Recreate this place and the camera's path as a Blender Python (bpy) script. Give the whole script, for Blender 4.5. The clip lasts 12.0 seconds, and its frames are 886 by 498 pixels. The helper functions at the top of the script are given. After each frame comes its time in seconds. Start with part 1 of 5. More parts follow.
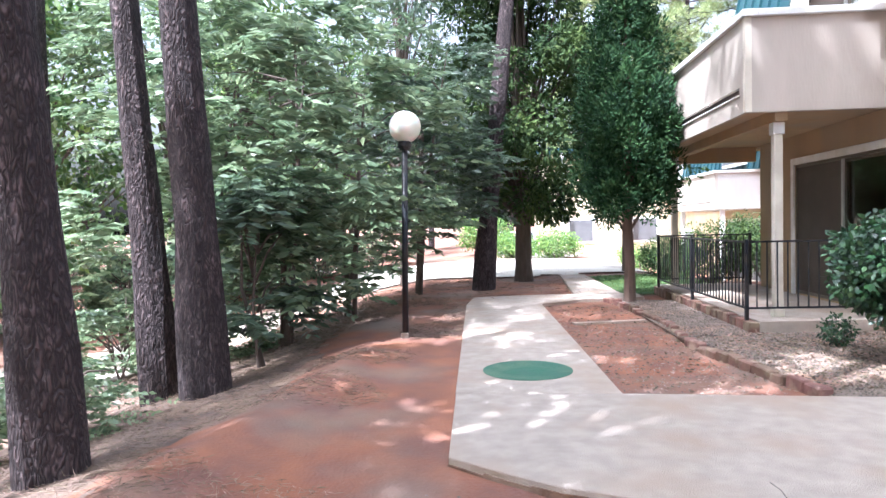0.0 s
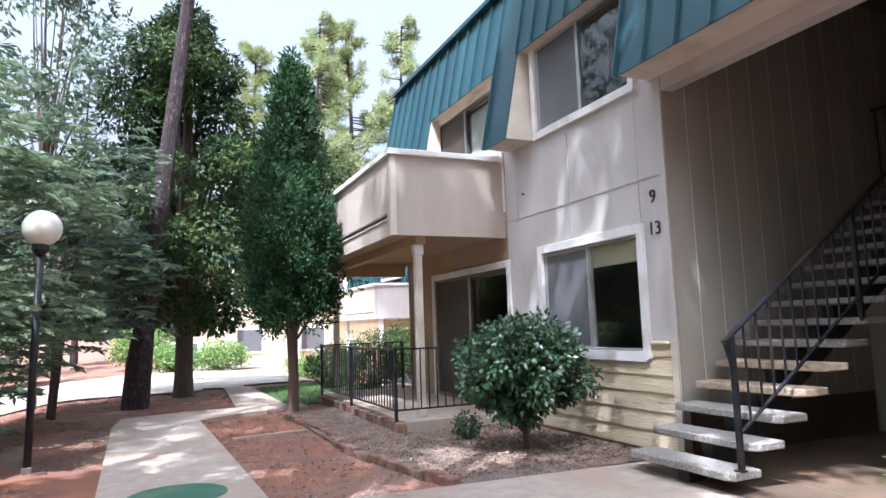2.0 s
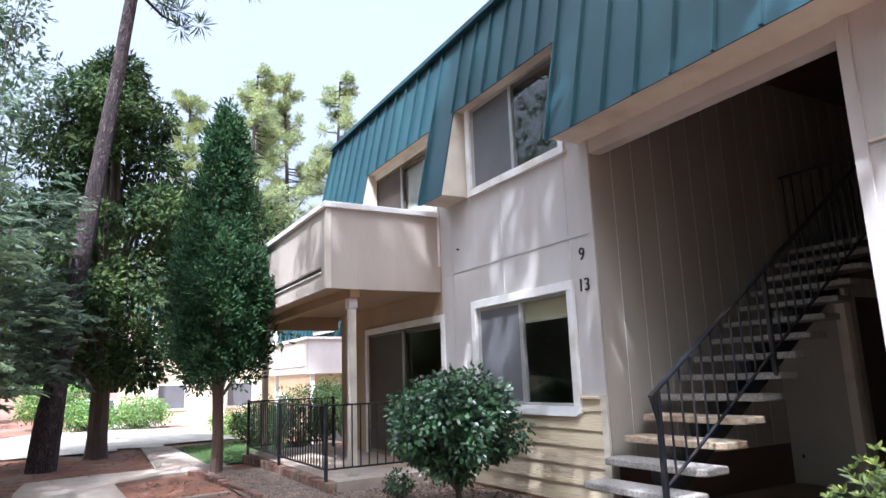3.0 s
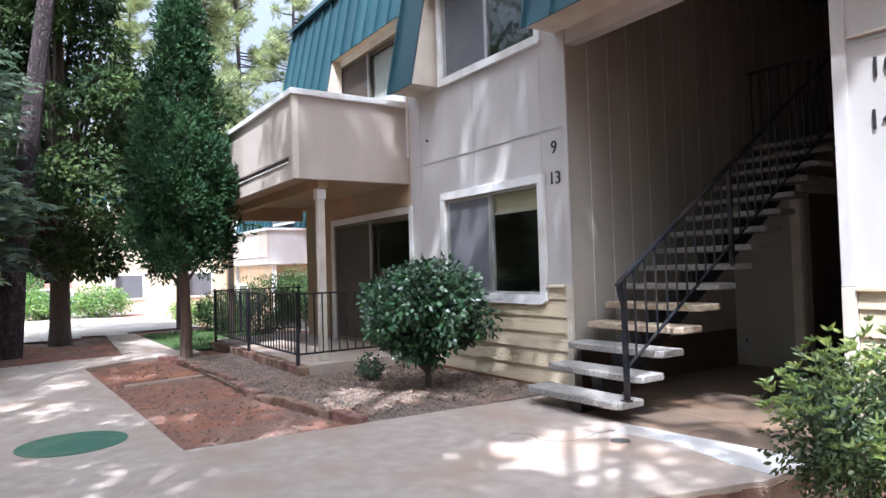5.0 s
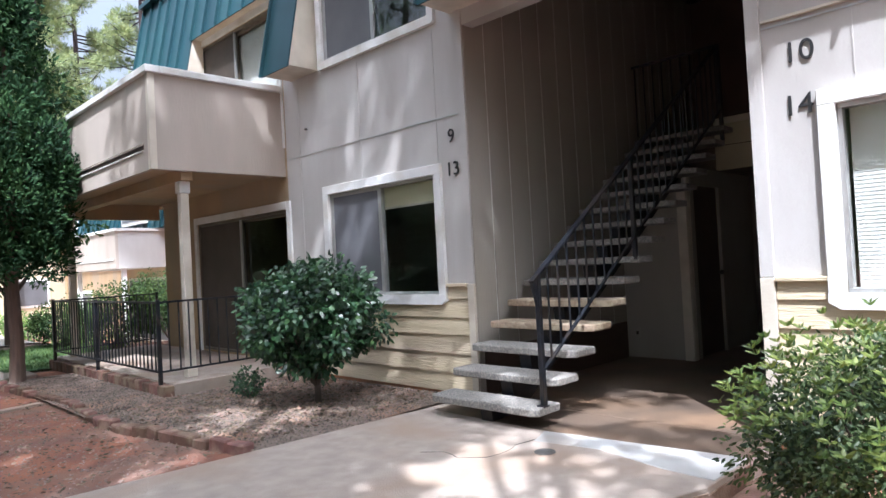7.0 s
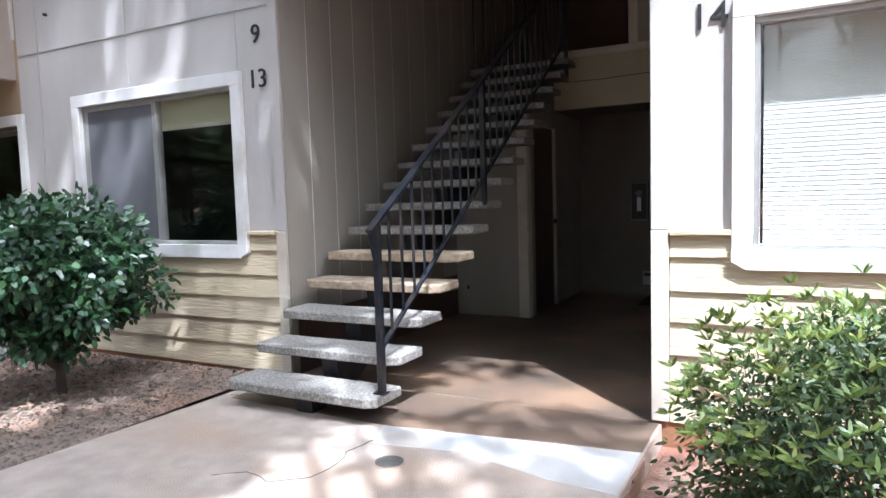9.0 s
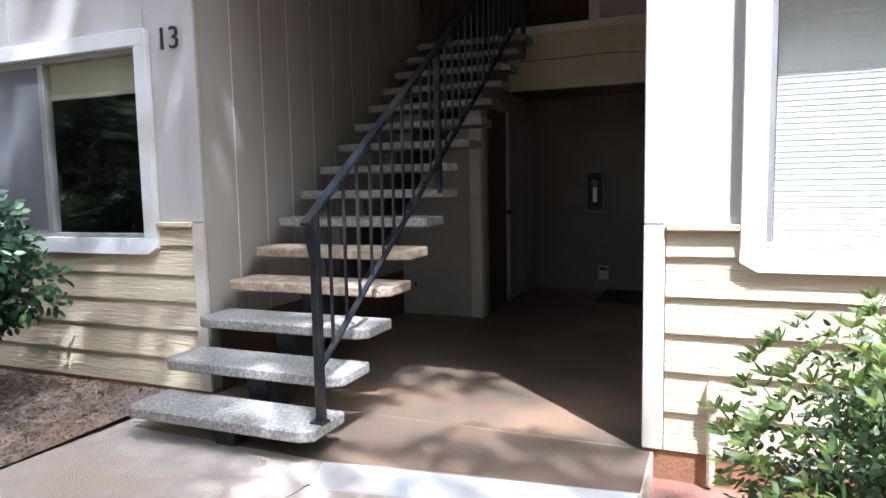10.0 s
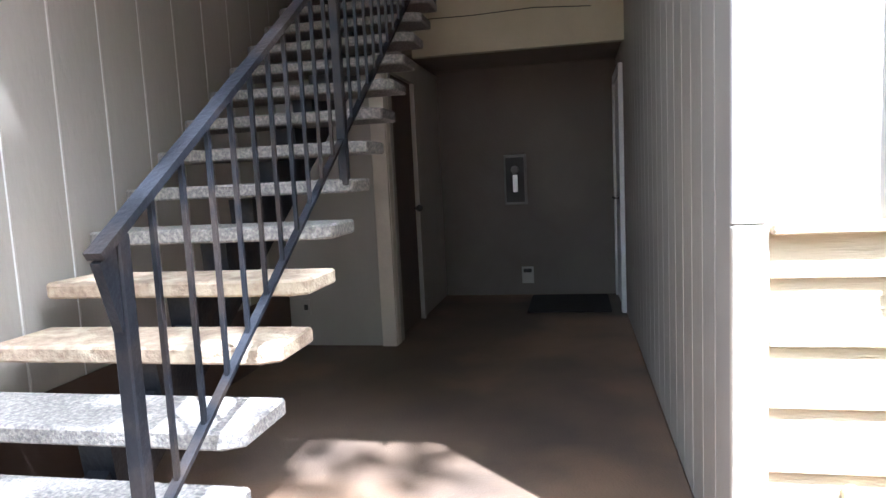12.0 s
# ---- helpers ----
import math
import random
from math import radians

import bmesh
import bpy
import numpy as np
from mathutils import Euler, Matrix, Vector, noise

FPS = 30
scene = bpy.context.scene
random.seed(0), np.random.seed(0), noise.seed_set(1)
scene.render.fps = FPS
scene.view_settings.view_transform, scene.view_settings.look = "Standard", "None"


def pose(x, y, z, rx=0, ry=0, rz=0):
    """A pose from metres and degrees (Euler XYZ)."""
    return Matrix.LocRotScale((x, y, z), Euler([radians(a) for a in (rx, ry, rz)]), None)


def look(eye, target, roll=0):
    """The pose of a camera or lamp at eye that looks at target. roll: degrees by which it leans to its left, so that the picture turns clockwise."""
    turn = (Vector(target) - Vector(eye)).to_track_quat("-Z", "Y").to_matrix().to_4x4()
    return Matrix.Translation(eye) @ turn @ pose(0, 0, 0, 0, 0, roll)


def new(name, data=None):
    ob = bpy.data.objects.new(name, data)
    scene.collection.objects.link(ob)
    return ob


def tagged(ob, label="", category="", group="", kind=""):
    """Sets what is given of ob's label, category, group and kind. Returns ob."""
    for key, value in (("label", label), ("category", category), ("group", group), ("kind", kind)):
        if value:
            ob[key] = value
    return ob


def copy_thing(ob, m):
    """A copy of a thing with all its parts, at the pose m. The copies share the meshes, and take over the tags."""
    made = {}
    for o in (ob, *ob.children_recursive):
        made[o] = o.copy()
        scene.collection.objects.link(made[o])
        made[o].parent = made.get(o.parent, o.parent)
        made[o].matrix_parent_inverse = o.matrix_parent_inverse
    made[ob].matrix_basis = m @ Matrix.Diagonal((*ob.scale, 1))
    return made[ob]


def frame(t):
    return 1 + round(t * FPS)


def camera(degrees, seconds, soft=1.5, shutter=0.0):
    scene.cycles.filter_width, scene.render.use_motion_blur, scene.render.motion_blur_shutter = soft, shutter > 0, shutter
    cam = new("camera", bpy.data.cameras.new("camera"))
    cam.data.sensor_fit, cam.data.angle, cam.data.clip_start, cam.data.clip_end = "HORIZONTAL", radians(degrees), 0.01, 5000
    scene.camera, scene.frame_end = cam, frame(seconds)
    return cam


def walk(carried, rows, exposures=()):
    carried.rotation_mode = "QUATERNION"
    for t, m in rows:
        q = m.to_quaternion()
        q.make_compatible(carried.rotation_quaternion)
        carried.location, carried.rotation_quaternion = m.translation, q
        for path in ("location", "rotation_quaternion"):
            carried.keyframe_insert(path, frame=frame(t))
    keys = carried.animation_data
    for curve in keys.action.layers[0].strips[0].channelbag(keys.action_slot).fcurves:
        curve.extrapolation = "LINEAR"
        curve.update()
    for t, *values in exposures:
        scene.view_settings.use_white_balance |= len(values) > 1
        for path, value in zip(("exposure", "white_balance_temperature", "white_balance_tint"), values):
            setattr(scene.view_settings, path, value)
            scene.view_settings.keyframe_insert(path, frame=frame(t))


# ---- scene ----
cam = camera(68.2, 12.0)
PATH = [
    (0, (0.899, 0.967, 1.274), (0.74, 2.959, 1.204), -1.3),
    (0.5, (0.899, 0.87, 1.295), (1.038, 2.864, 1.221), -1.0),
    (1, (1.0, 0.725, 1.283), (1.333, 2.697, 1.258), -1.1),
    (1.5, (1.014, 0.735, 1.257), (1.585, 2.646, 1.395), -0.9),
    (2, (0.976, 0.747, 1.294), (1.777, 2.565, 1.527), -1.9),
    (2.5, (0.946, 0.752, 1.3), (1.855, 2.499, 1.647), -2.7),
    (2.7, (0.957, 0.74, 1.299), (1.901, 2.458, 1.692), -2.5),
    (4.3, (0.867, 0.649, 1.283), (1.903, 2.344, 1.506), -0.7),
    (4.5, (0.832, 0.688, 1.288), (1.896, 2.371, 1.47), -1.0),
    (5, (0.794, 0.761, 1.276), (1.889, 2.434, 1.337), -1.7),
    (5.5, (0.748, 0.83, 1.252), (1.858, 2.492, 1.196), -2.5),
    (6, (0.759, 0.984, 1.269), (1.799, 2.686, 1.12), -1.9),
    (6.5, (0.824, 1.15, 1.302), (1.897, 2.833, 1.172), -2.0),
    (7, (0.936, 1.403, 1.292), (2.348, 2.819, 1.331), -3.1),
    (7.5, (1.063, 1.621, 1.292), (2.691, 2.782, 1.295), -1.5),
    (7.7, (1.167, 1.73, 1.288), (2.817, 2.86, 1.295), -1.5),
    (9.3, (1.958, 2.472, 1.275), (3.736, 3.373, 1.104), -1.7),
    (9.5, (2.057, 2.559, 1.272), (3.848, 3.435, 1.117), -2.0),
    (10, (2.361, 2.716, 1.265), (4.202, 3.474, 1.074), -1.1),
    (10.5, (2.696, 2.85, 1.261), (4.537, 3.597, 1.034), 0.5),
    (11, (2.988, 3.05, 1.257), (4.865, 3.695, 1.011), -2.0),
    (11.5, (3.31, 3.194, 1.225), (5.221, 3.721, 0.962), -2.2),
    (12, (3.636, 3.403, 1.238), (5.583, 3.805, 1.018), -2.8),
]
EXPOSURES = [(0, 1.8, 5350, 13), (0.5, 1.65, 5400, 13), (1.0, 1.45, 5450, 14), (1.5, 1.36, 5450, 14), (2.0, 1.26, 5420, 14), (2.5, 1.24, 5400, 14), (4.5, 1.22, 5380, 13), (5.0, 1.12, 5380, 13), (5.5, 1.02, 5450, 13),
             (6.5, 1.08, 5550, 12), (7.0, 1.0, 5450, 12), (7.5, 1.16, 5400, 12), (9.5, 1.36, 5300, 11), (10.5, 1.5, 5280, 11), (11.0, 1.74, 5250, 11), (11.5, 2.0, 5230, 11), (12, 2.65, 5230, 11)]
walk(cam, [(t, look(eye, target, roll)) for t, eye, target, roll in PATH], EXPOSURES)

# ---- world, sun and exposure ----
SUN_EL, SUN_AZ = radians(61), radians(224)
to_sun = Vector((math.sin(SUN_AZ) * math.cos(SUN_EL), math.cos(SUN_AZ) * math.cos(SUN_EL), math.sin(SUN_EL)))
world = bpy.data.worlds.new("sky")
scene.world = world
world.use_nodes = True
wn = world.node_tree.nodes
sky = wn.new("ShaderNodeTexSky")
sky.sky_type, sky.sun_disc = "NISHITA", False
sky.sun_elevation, sky.sun_rotation = SUN_EL, SUN_AZ
sky.air_density, sky.dust_density, sky.ozone_density = 1.7, 10.0, 0.8
wn["Background"].inputs["Strength"].default_value = 0.15
haze = wn.new("ShaderNodeHueSaturation")
haze.inputs["Saturation"].default_value, haze.inputs["Value"].default_value = 0.36, 1.15
world.node_tree.links.new(sky.outputs[0], haze.inputs["Color"])
world.node_tree.links.new(haze.outputs[0], wn["Background"].inputs["Color"])
sun = new("sun", bpy.data.lights.new("sun", "SUN"))
sun.data.energy, sun.data.angle, sun.data.color = 5.0, radians(0.55), (1.0, 0.955, 0.89)
sun.matrix_world = look(to_sun * 40, (0, 0, 0))


# ---- materials ----
def surface(name, c1, c2, scale=4.0, rough=0.7, bump=0.2, bscale=60.0, metal=0.0, c3=None, s3=0.8, stretch=(1, 1, 1), island=0.0, obj_random=0.0, spec=0.5, trans=0.0):
    m = bpy.data.materials.new(name)
    m.use_nodes = True
    nt = m.node_tree
    n, l = nt.nodes, nt.links
    b = n["Principled BSDF"]
    geo = n.new("ShaderNodeNewGeometry")
    mp = n.new("ShaderNodeVectorMath")
    mp.operation = "MULTIPLY"
    mp.inputs[1].default_value = stretch
    l.new(geo.outputs["Position"], mp.inputs[0])

    def tex(s, d=5.0):
        t = n.new("ShaderNodeTexNoise")
        t.inputs["Scale"].default_value = s
        t.inputs["Detail"].default_value = d
        l.new(mp.outputs[0], t.inputs["Vector"])
        return t

    def ramp(src, lo, hi):
        r = n.new("ShaderNodeMapRange")
        r.inputs[1].default_value, r.inputs[2].default_value = lo, hi
        l.new(src, r.inputs[0])
        return r.outputs[0]

    def mix(fac, a, bcol):
        x = n.new("ShaderNodeMix")
        x.data_type = "RGBA"
        l.new(fac, x.inputs[0])
        for v, k in ((a, 6), (bcol, 7)):
            if isinstance(v, tuple):
                x.inputs[k].default_value = (*v, 1)
            else:
                l.new(v, x.inputs[k])
        return x.outputs[2]

    col = mix(ramp(tex(scale).outputs[0], 0.35, 0.65), c1, c2)
    fine = tex(bscale, 3.0)
    if c3:
        col = mix(ramp(tex(s3, 6.0).outputs[0], 0.48, 0.66), col, c3)
    for amount, src in ((island, geo.outputs["Random Per Island"]), (obj_random, None)):
        if amount:
            if src is None:
                src = n.new("ShaderNodeObjectInfo").outputs["Random"]
            h = n.new("ShaderNodeHueSaturation")
            l.new(col, h.inputs["Color"])
            r = n.new("ShaderNodeMapRange")
            r.inputs[3].default_value, r.inputs[4].default_value = 1 - amount, 1 + amount
            l.new(src, r.inputs[0])
            l.new(r.outputs[0], h.inputs["Value"])
            r2 = n.new("ShaderNodeMapRange")
            r2.inputs[3].default_value, r2.inputs[4].default_value = 0.5 + amount * 0.08, 0.5 - amount * 0.05
            l.new(src, r2.inputs[0])
            l.new(r2.outputs[0], h.inputs["Hue"])
            col = h.outputs[0]
    l.new(col, b.inputs["Base Color"])
    b.inputs["Roughness"].default_value = rough
    b.inputs["Metallic"].default_value = metal
    b.inputs["Specular IOR Level"].default_value = spec
    if bump:
        bp = n.new("ShaderNodeBump")
        bp.inputs["Strength"].default_value = bump
        bp.inputs["Distance"].default_value = 0.01
        l.new(fine.outputs[0], bp.inputs["Height"])
        l.new(bp.outputs[0], b.inputs["Normal"])
    if trans:
        t = n.new("ShaderNodeBsdfTranslucent")
        l.new(col, t.inputs["Color"])
        ms = n.new("ShaderNodeMixShader")
        ms.inputs[0].default_value = trans
        l.new(b.outputs[0], ms.inputs[1])
        l.new(t.outputs[0], ms.inputs[2])
        l.new(ms.outputs[0], n["Material Output"].inputs["Surface"])
    return m


M_BALC = surface("warm_taupe_plywood", (0.49, 0.42, 0.365), (0.45, 0.39, 0.335), 3, 0.75, 0.25, 40, stretch=(1, 1, 0.25), c3=(0.40, 0.34, 0.285), s3=1.2)
M_UPPER = surface("grey_painted_plywood", (0.53, 0.505, 0.485), (0.48, 0.455, 0.435), 3, 0.75, 0.25, 40, stretch=(1, 1, 0.25), c3=(0.44, 0.41, 0.385), s3=1.2)
M_TAN = surface("tan_painted_board", (0.61, 0.515, 0.355), (0.55, 0.455, 0.31), 3, 0.7, 0.7, 50, stretch=(1, 0.15, 1.5), obj_random=0.05, c3=(0.5, 0.42, 0.31), s3=1.5)
M_BEIGE = surface("beige_painted_plywood", (0.43, 0.30, 0.17), (0.38, 0.265, 0.15), 3, 0.75, 0.2, 40, stretch=(1, 1, 0.25), c3=(0.36, 0.28, 0.19), s3=1.1)
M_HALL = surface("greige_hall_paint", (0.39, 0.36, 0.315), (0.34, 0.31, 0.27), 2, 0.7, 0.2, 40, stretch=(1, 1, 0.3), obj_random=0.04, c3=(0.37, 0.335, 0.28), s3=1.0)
M_TRIM = surface("white_painted_trim", (0.80, 0.79, 0.78), (0.74, 0.73, 0.71), 5, 0.5, 0.15, 60, c3=(0.66, 0.63, 0.58), s3=3)
M_CREAM = surface("cream_post_paint", (0.66, 0.60, 0.50), (0.6, 0.54, 0.45), 5, 0.6, 0.2, 60, c3=(0.5, 0.44, 0.36), s3=2)
M_ROOF = surface("green_standing_seam_metal", (0.014, 0.055, 0.070), (0.011, 0.046, 0.060), 1.2, 0.42, 0.08, 12, metal=0.0, c3=(0.020, 0.070, 0.080), s3=0.9, stretch=(1, 1, 0.3), obj_random=0.06)
M_ALU = surface("anodised_aluminium", (0.55, 0.55, 0.54), (0.48, 0.48, 0.47), 8, 0.4, 0.1, 80, metal=0.8)
M_DARKALU = surface("bronze_aluminium", (0.16, 0.13, 0.10), (0.2, 0.17, 0.13), 8, 0.45, 0.1, 80, metal=0.5)
M_IRON = surface("black_painted_iron", (0.008, 0.010, 0.015), (0.014, 0.016, 0.022), 12, 0.5, 0.3, 70, c3=(0.035, 0.027, 0.023), s3=6, spec=0.35)
M_CONC = surface("worn_concrete", (0.435, 0.365, 0.31), (0.355, 0.295, 0.248), 7, 0.9, 0.9, 110, c3=(0.37, 0.28, 0.215), s3=1.3)
M_EDGE = surface("yellowed_cream_board", (0.52, 0.47, 0.33), (0.46, 0.41, 0.28), 2, 0.7, 0.2, 40, c3=(0.44, 0.38, 0.27), s3=1.0)
# hall taupe darkened to paint in the shade of the deep passage
M_HALLBACK = surface("shade_darkened_taupe", (0.155, 0.135, 0.115), (0.13, 0.11, 0.09), 2, 0.75, 0.2, 40, c3=(0.18, 0.16, 0.13), s3=1.0)
M_HALLFLOOR = surface("brown_hall_concrete", (0.15, 0.104, 0.072), (0.095, 0.07, 0.053), 1.5, 0.6, 0.3, 90, c3=(0.25, 0.16, 0.10), s3=0.8)
M_PATCH = surface("pale_concrete_patch", (0.47, 0.47, 0.46), (0.40, 0.39, 0.375), 4, 0.85, 0.4, 110, c3=(0.42, 0.38, 0.34), s3=2.5)
M_GREEN = surface("green_painted_disc", (0.035, 0.13, 0.08), (0.045, 0.115, 0.08), 6, 0.7, 0.5, 120, c3=(0.09, 0.16, 0.10), s3=3)
M_DIRT = surface("red_clay_dirt", (0.26, 0.105, 0.058), (0.17, 0.08, 0.06), 2.4, 0.95, 0.9, 45, c3=(0.20, 0.145, 0.115), s3=0.7)
M_GRAVEL = surface("grey_brown_gravel_soil", (0.25, 0.19, 0.15), (0.17, 0.13, 0.10), 3, 0.95, 1.0, 60, c3=(0.33, 0.19, 0.12), s3=1.2)
M_STONE = surface("gravel_stones", (0.23, 0.18, 0.15), (0.12, 0.09, 0.078), 6, 0.85, 0.3, 80, island=0.5)
M_LITTER = surface("pine_straw", (0.25, 0.175, 0.125), (0.13, 0.09, 0.07), 6, 0.9, 0.3, 80, island=0.6)
M_BRICK = surface("worn_red_edging_brick", (0.21, 0.105, 0.08), (0.14, 0.078, 0.062), 8, 0.9, 0.6, 70, obj_random=0.25, c3=(0.30, 0.21, 0.15), s3=5)
M_SCALLOP = surface("dark_brown_cast_concrete", (0.15, 0.085, 0.065), (0.10, 0.06, 0.05), 9, 0.95, 0.6, 80, obj_random=0.15, c3=(0.2, 0.11, 0.07), s3=6)
M_EARTHY = surface("clay_stained_concrete_edge", (0.21, 0.12, 0.08), (0.13, 0.08, 0.055), 7, 0.95, 0.9, 60, c3=(0.28, 0.2, 0.15), s3=4)
M_GRASS = surface("lawn_green", (0.06, 0.12, 0.03), (0.09, 0.13, 0.035), 3, 0.9, 0.6, 90, island=0.4, trans=0.2)
M_ROAD = surface("sunlit_dusty_road", (0.34, 0.29, 0.25), (0.30, 0.25, 0.21), 1.0, 0.9, 0.4, 60, c3=(0.38, 0.26, 0.18), s3=0.5)
M_DUFF = surface("brown_needle_duff", (0.17, 0.115, 0.088), (0.105, 0.072, 0.058), 2.2, 0.95, 1.0, 50, c3=(0.24, 0.16, 0.11), s3=1.4)
M_LOT = surface("pale_sunlit_concrete_lot", (0.52, 0.48, 0.42), (0.44, 0.40, 0.35), 1.0, 0.9, 0.4, 60, c3=(0.40, 0.33, 0.26), s3=0.5)
M_PVC = surface("white_plastic_pipe", (0.78, 0.77, 0.74), (0.70, 0.68, 0.64), 8, 0.4, 0.05, 60, c3=(0.6, 0.5, 0.42), s3=4)
M_FOUND = surface("red_stained_concrete_footing", (0.33, 0.15, 0.075), (0.24, 0.12, 0.065), 3, 0.95, 0.5, 60)
M_BARK = surface("furrowed_pine_bark", (0.085, 0.058, 0.058), (0.05, 0.034, 0.036), 9, 0.95, 0.5, 60, stretch=(1, 1, 0.5), c3=(0.17, 0.12, 0.12), s3=9)
M_BARK2 = surface("smooth_grey_bark", (0.10, 0.075, 0.06), (0.07, 0.052, 0.042), 12, 0.9, 0.7, 40, stretch=(1, 1, 0.3))
M_BARK3 = surface("rusty_thuja_bark", (0.16, 0.105, 0.08), (0.11, 0.075, 0.06), 14, 0.95, 0.8, 50, stretch=(1, 1, 0.2))
M_LEAF_WALNUT = surface("light_green_compound_leaves", (0.25, 0.32, 0.18), (0.15, 0.21, 0.12), 1.0, 0.26, 0, 60, island=0.35, trans=0.4)
M_LEAF_MID = surface("blue_green_leaflets", (0.125, 0.175, 0.105), (0.07, 0.11, 0.07), 1.2, 0.35, 0, 60, island=0.4, trans=0.35)
M_LEAF_DARK = surface("dark_evergreen_leaves", (0.025, 0.05, 0.02), (0.075, 0.115, 0.03), 1.5, 0.75, 0, 60, island=0.4, trans=0.25, spec=0.25)
M_LEAF_THUJA = surface("thuja_sprays", (0.02, 0.052, 0.022), (0.042, 0.09, 0.03), 3, 0.8, 0, 60, island=0.4, trans=0.2, spec=0.2)
M_LEAF_WOOD = surface("woodland_leaves", (0.13, 0.20, 0.05), (0.08, 0.14, 0.055), 0.5, 0.32, 0, 60, island=0.45, trans=0.5)
M_LEAF_CAM = surface("glossy_camellia_leaves", (0.04, 0.095, 0.03), (0.02, 0.052, 0.024), 7, 0.34, 0, 60, island=0.45, trans=0.12)
M_LEAF_TIP = surface("fresh_azalea_tips", (0.23, 0.28, 0.07), (0.13, 0.19, 0.045), 3, 0.4, 0, 60, island=0.3, trans=0.35)
M_LEAF_AZ = surface("azalea_leaves", (0.10, 0.14, 0.04), (0.045, 0.075, 0.03), 3, 0.45, 0, 60, island=0.45, trans=0.3)
M_NEEDLE = surface("pine_needles", (0.06, 0.11, 0.045), (0.045, 0.085, 0.04), 1, 0.5, 0, 60, island=0.3, trans=0.25)
# needle colour made much paler to carry the sunlight on distant pines
M_NEEDLE_FAR = surface("far_pine_needles_sun_painted", (0.30, 0.34, 0.14), (0.24, 0.29, 0.13), 0.6, 0.6, 0, 60, island=0.35, trans=0.35)
M_HEDGE = surface("bright_hedge_leaves", (0.16, 0.26, 0.05), (0.11, 0.20, 0.05), 2, 0.5, 0, 60, island=0.4, trans=0.35)
M_AGG = surface("exposed_aggregate", (0.27, 0.25, 0.225), (0.15, 0.143, 0.14), 95, 0.85, 0.6, 90, c3=(0.36, 0.33, 0.29), s3=60)
M_AGG_WARM = surface("iron_stained_aggregate", (0.40, 0.31, 0.22), (0.27, 0.20, 0.14), 30, 0.85, 0.8, 60, c3=(0.5, 0.42, 0.3), s3=9)
M_SCREEN = surface("grey_insect_screen", (0.13, 0.13, 0.14), (0.11, 0.11, 0.12), 3, 0.6, 0.2, 300)
M_SCREEN_BROWN = surface("brown_insect_screen", (0.075, 0.058, 0.045), (0.055, 0.042, 0.033), 3, 0.7, 0.2, 300)
M_BLIND = surface("white_blind_slat", (0.80, 0.80, 0.79), (0.76, 0.76, 0.75), 3, 0.45, 0, 60)
M_CURTAIN = surface("cream_shade_cloth", (0.74, 0.69, 0.48), (0.68, 0.62, 0.42), 6, 0.9, 0.2, 60, trans=0.3)
M_ROOM = surface("plain_room_wall", (0.20, 0.165, 0.13), (0.17, 0.14, 0.11), 2, 0.9, 0, 60)
M_INK = surface("black_house_number", (0.015, 0.014, 0.016), (0.02, 0.02, 0.02), 9, 0.5, 0.1, 60)
# brown of the closet door, also used to paint in stairwell shade
M_DOOR_SHADE = surface("dark_brown_door_and_shade", (0.09, 0.055, 0.04), (0.07, 0.045, 0.035), 3, 0.5, 0.1, 30)
M_MAT = surface("black_rubber_mat", (0.02, 0.018, 0.017), (0.03, 0.028, 0.026), 20, 0.95, 0.8, 120)
M_PLATE = surface("cast_iron_cover", (0.14, 0.13, 0.12), (0.10, 0.095, 0.09), 25, 0.6, 0.5, 90, metal=0.4)
M_BOXM = surface("grey_meter_box", (0.20, 0.19, 0.17), (0.16, 0.15, 0.14), 9, 0.6, 0.2, 60)
M_CAR = surface("white_car_paint", (0.7, 0.7, 0.72), (0.68, 0.68, 0.7), 2, 0.3, 0, 60)
M_BLACK = surface("dark_plastic", (0.02, 0.02, 0.02), (0.03, 0.03, 0.03), 9, 0.6, 0, 60)



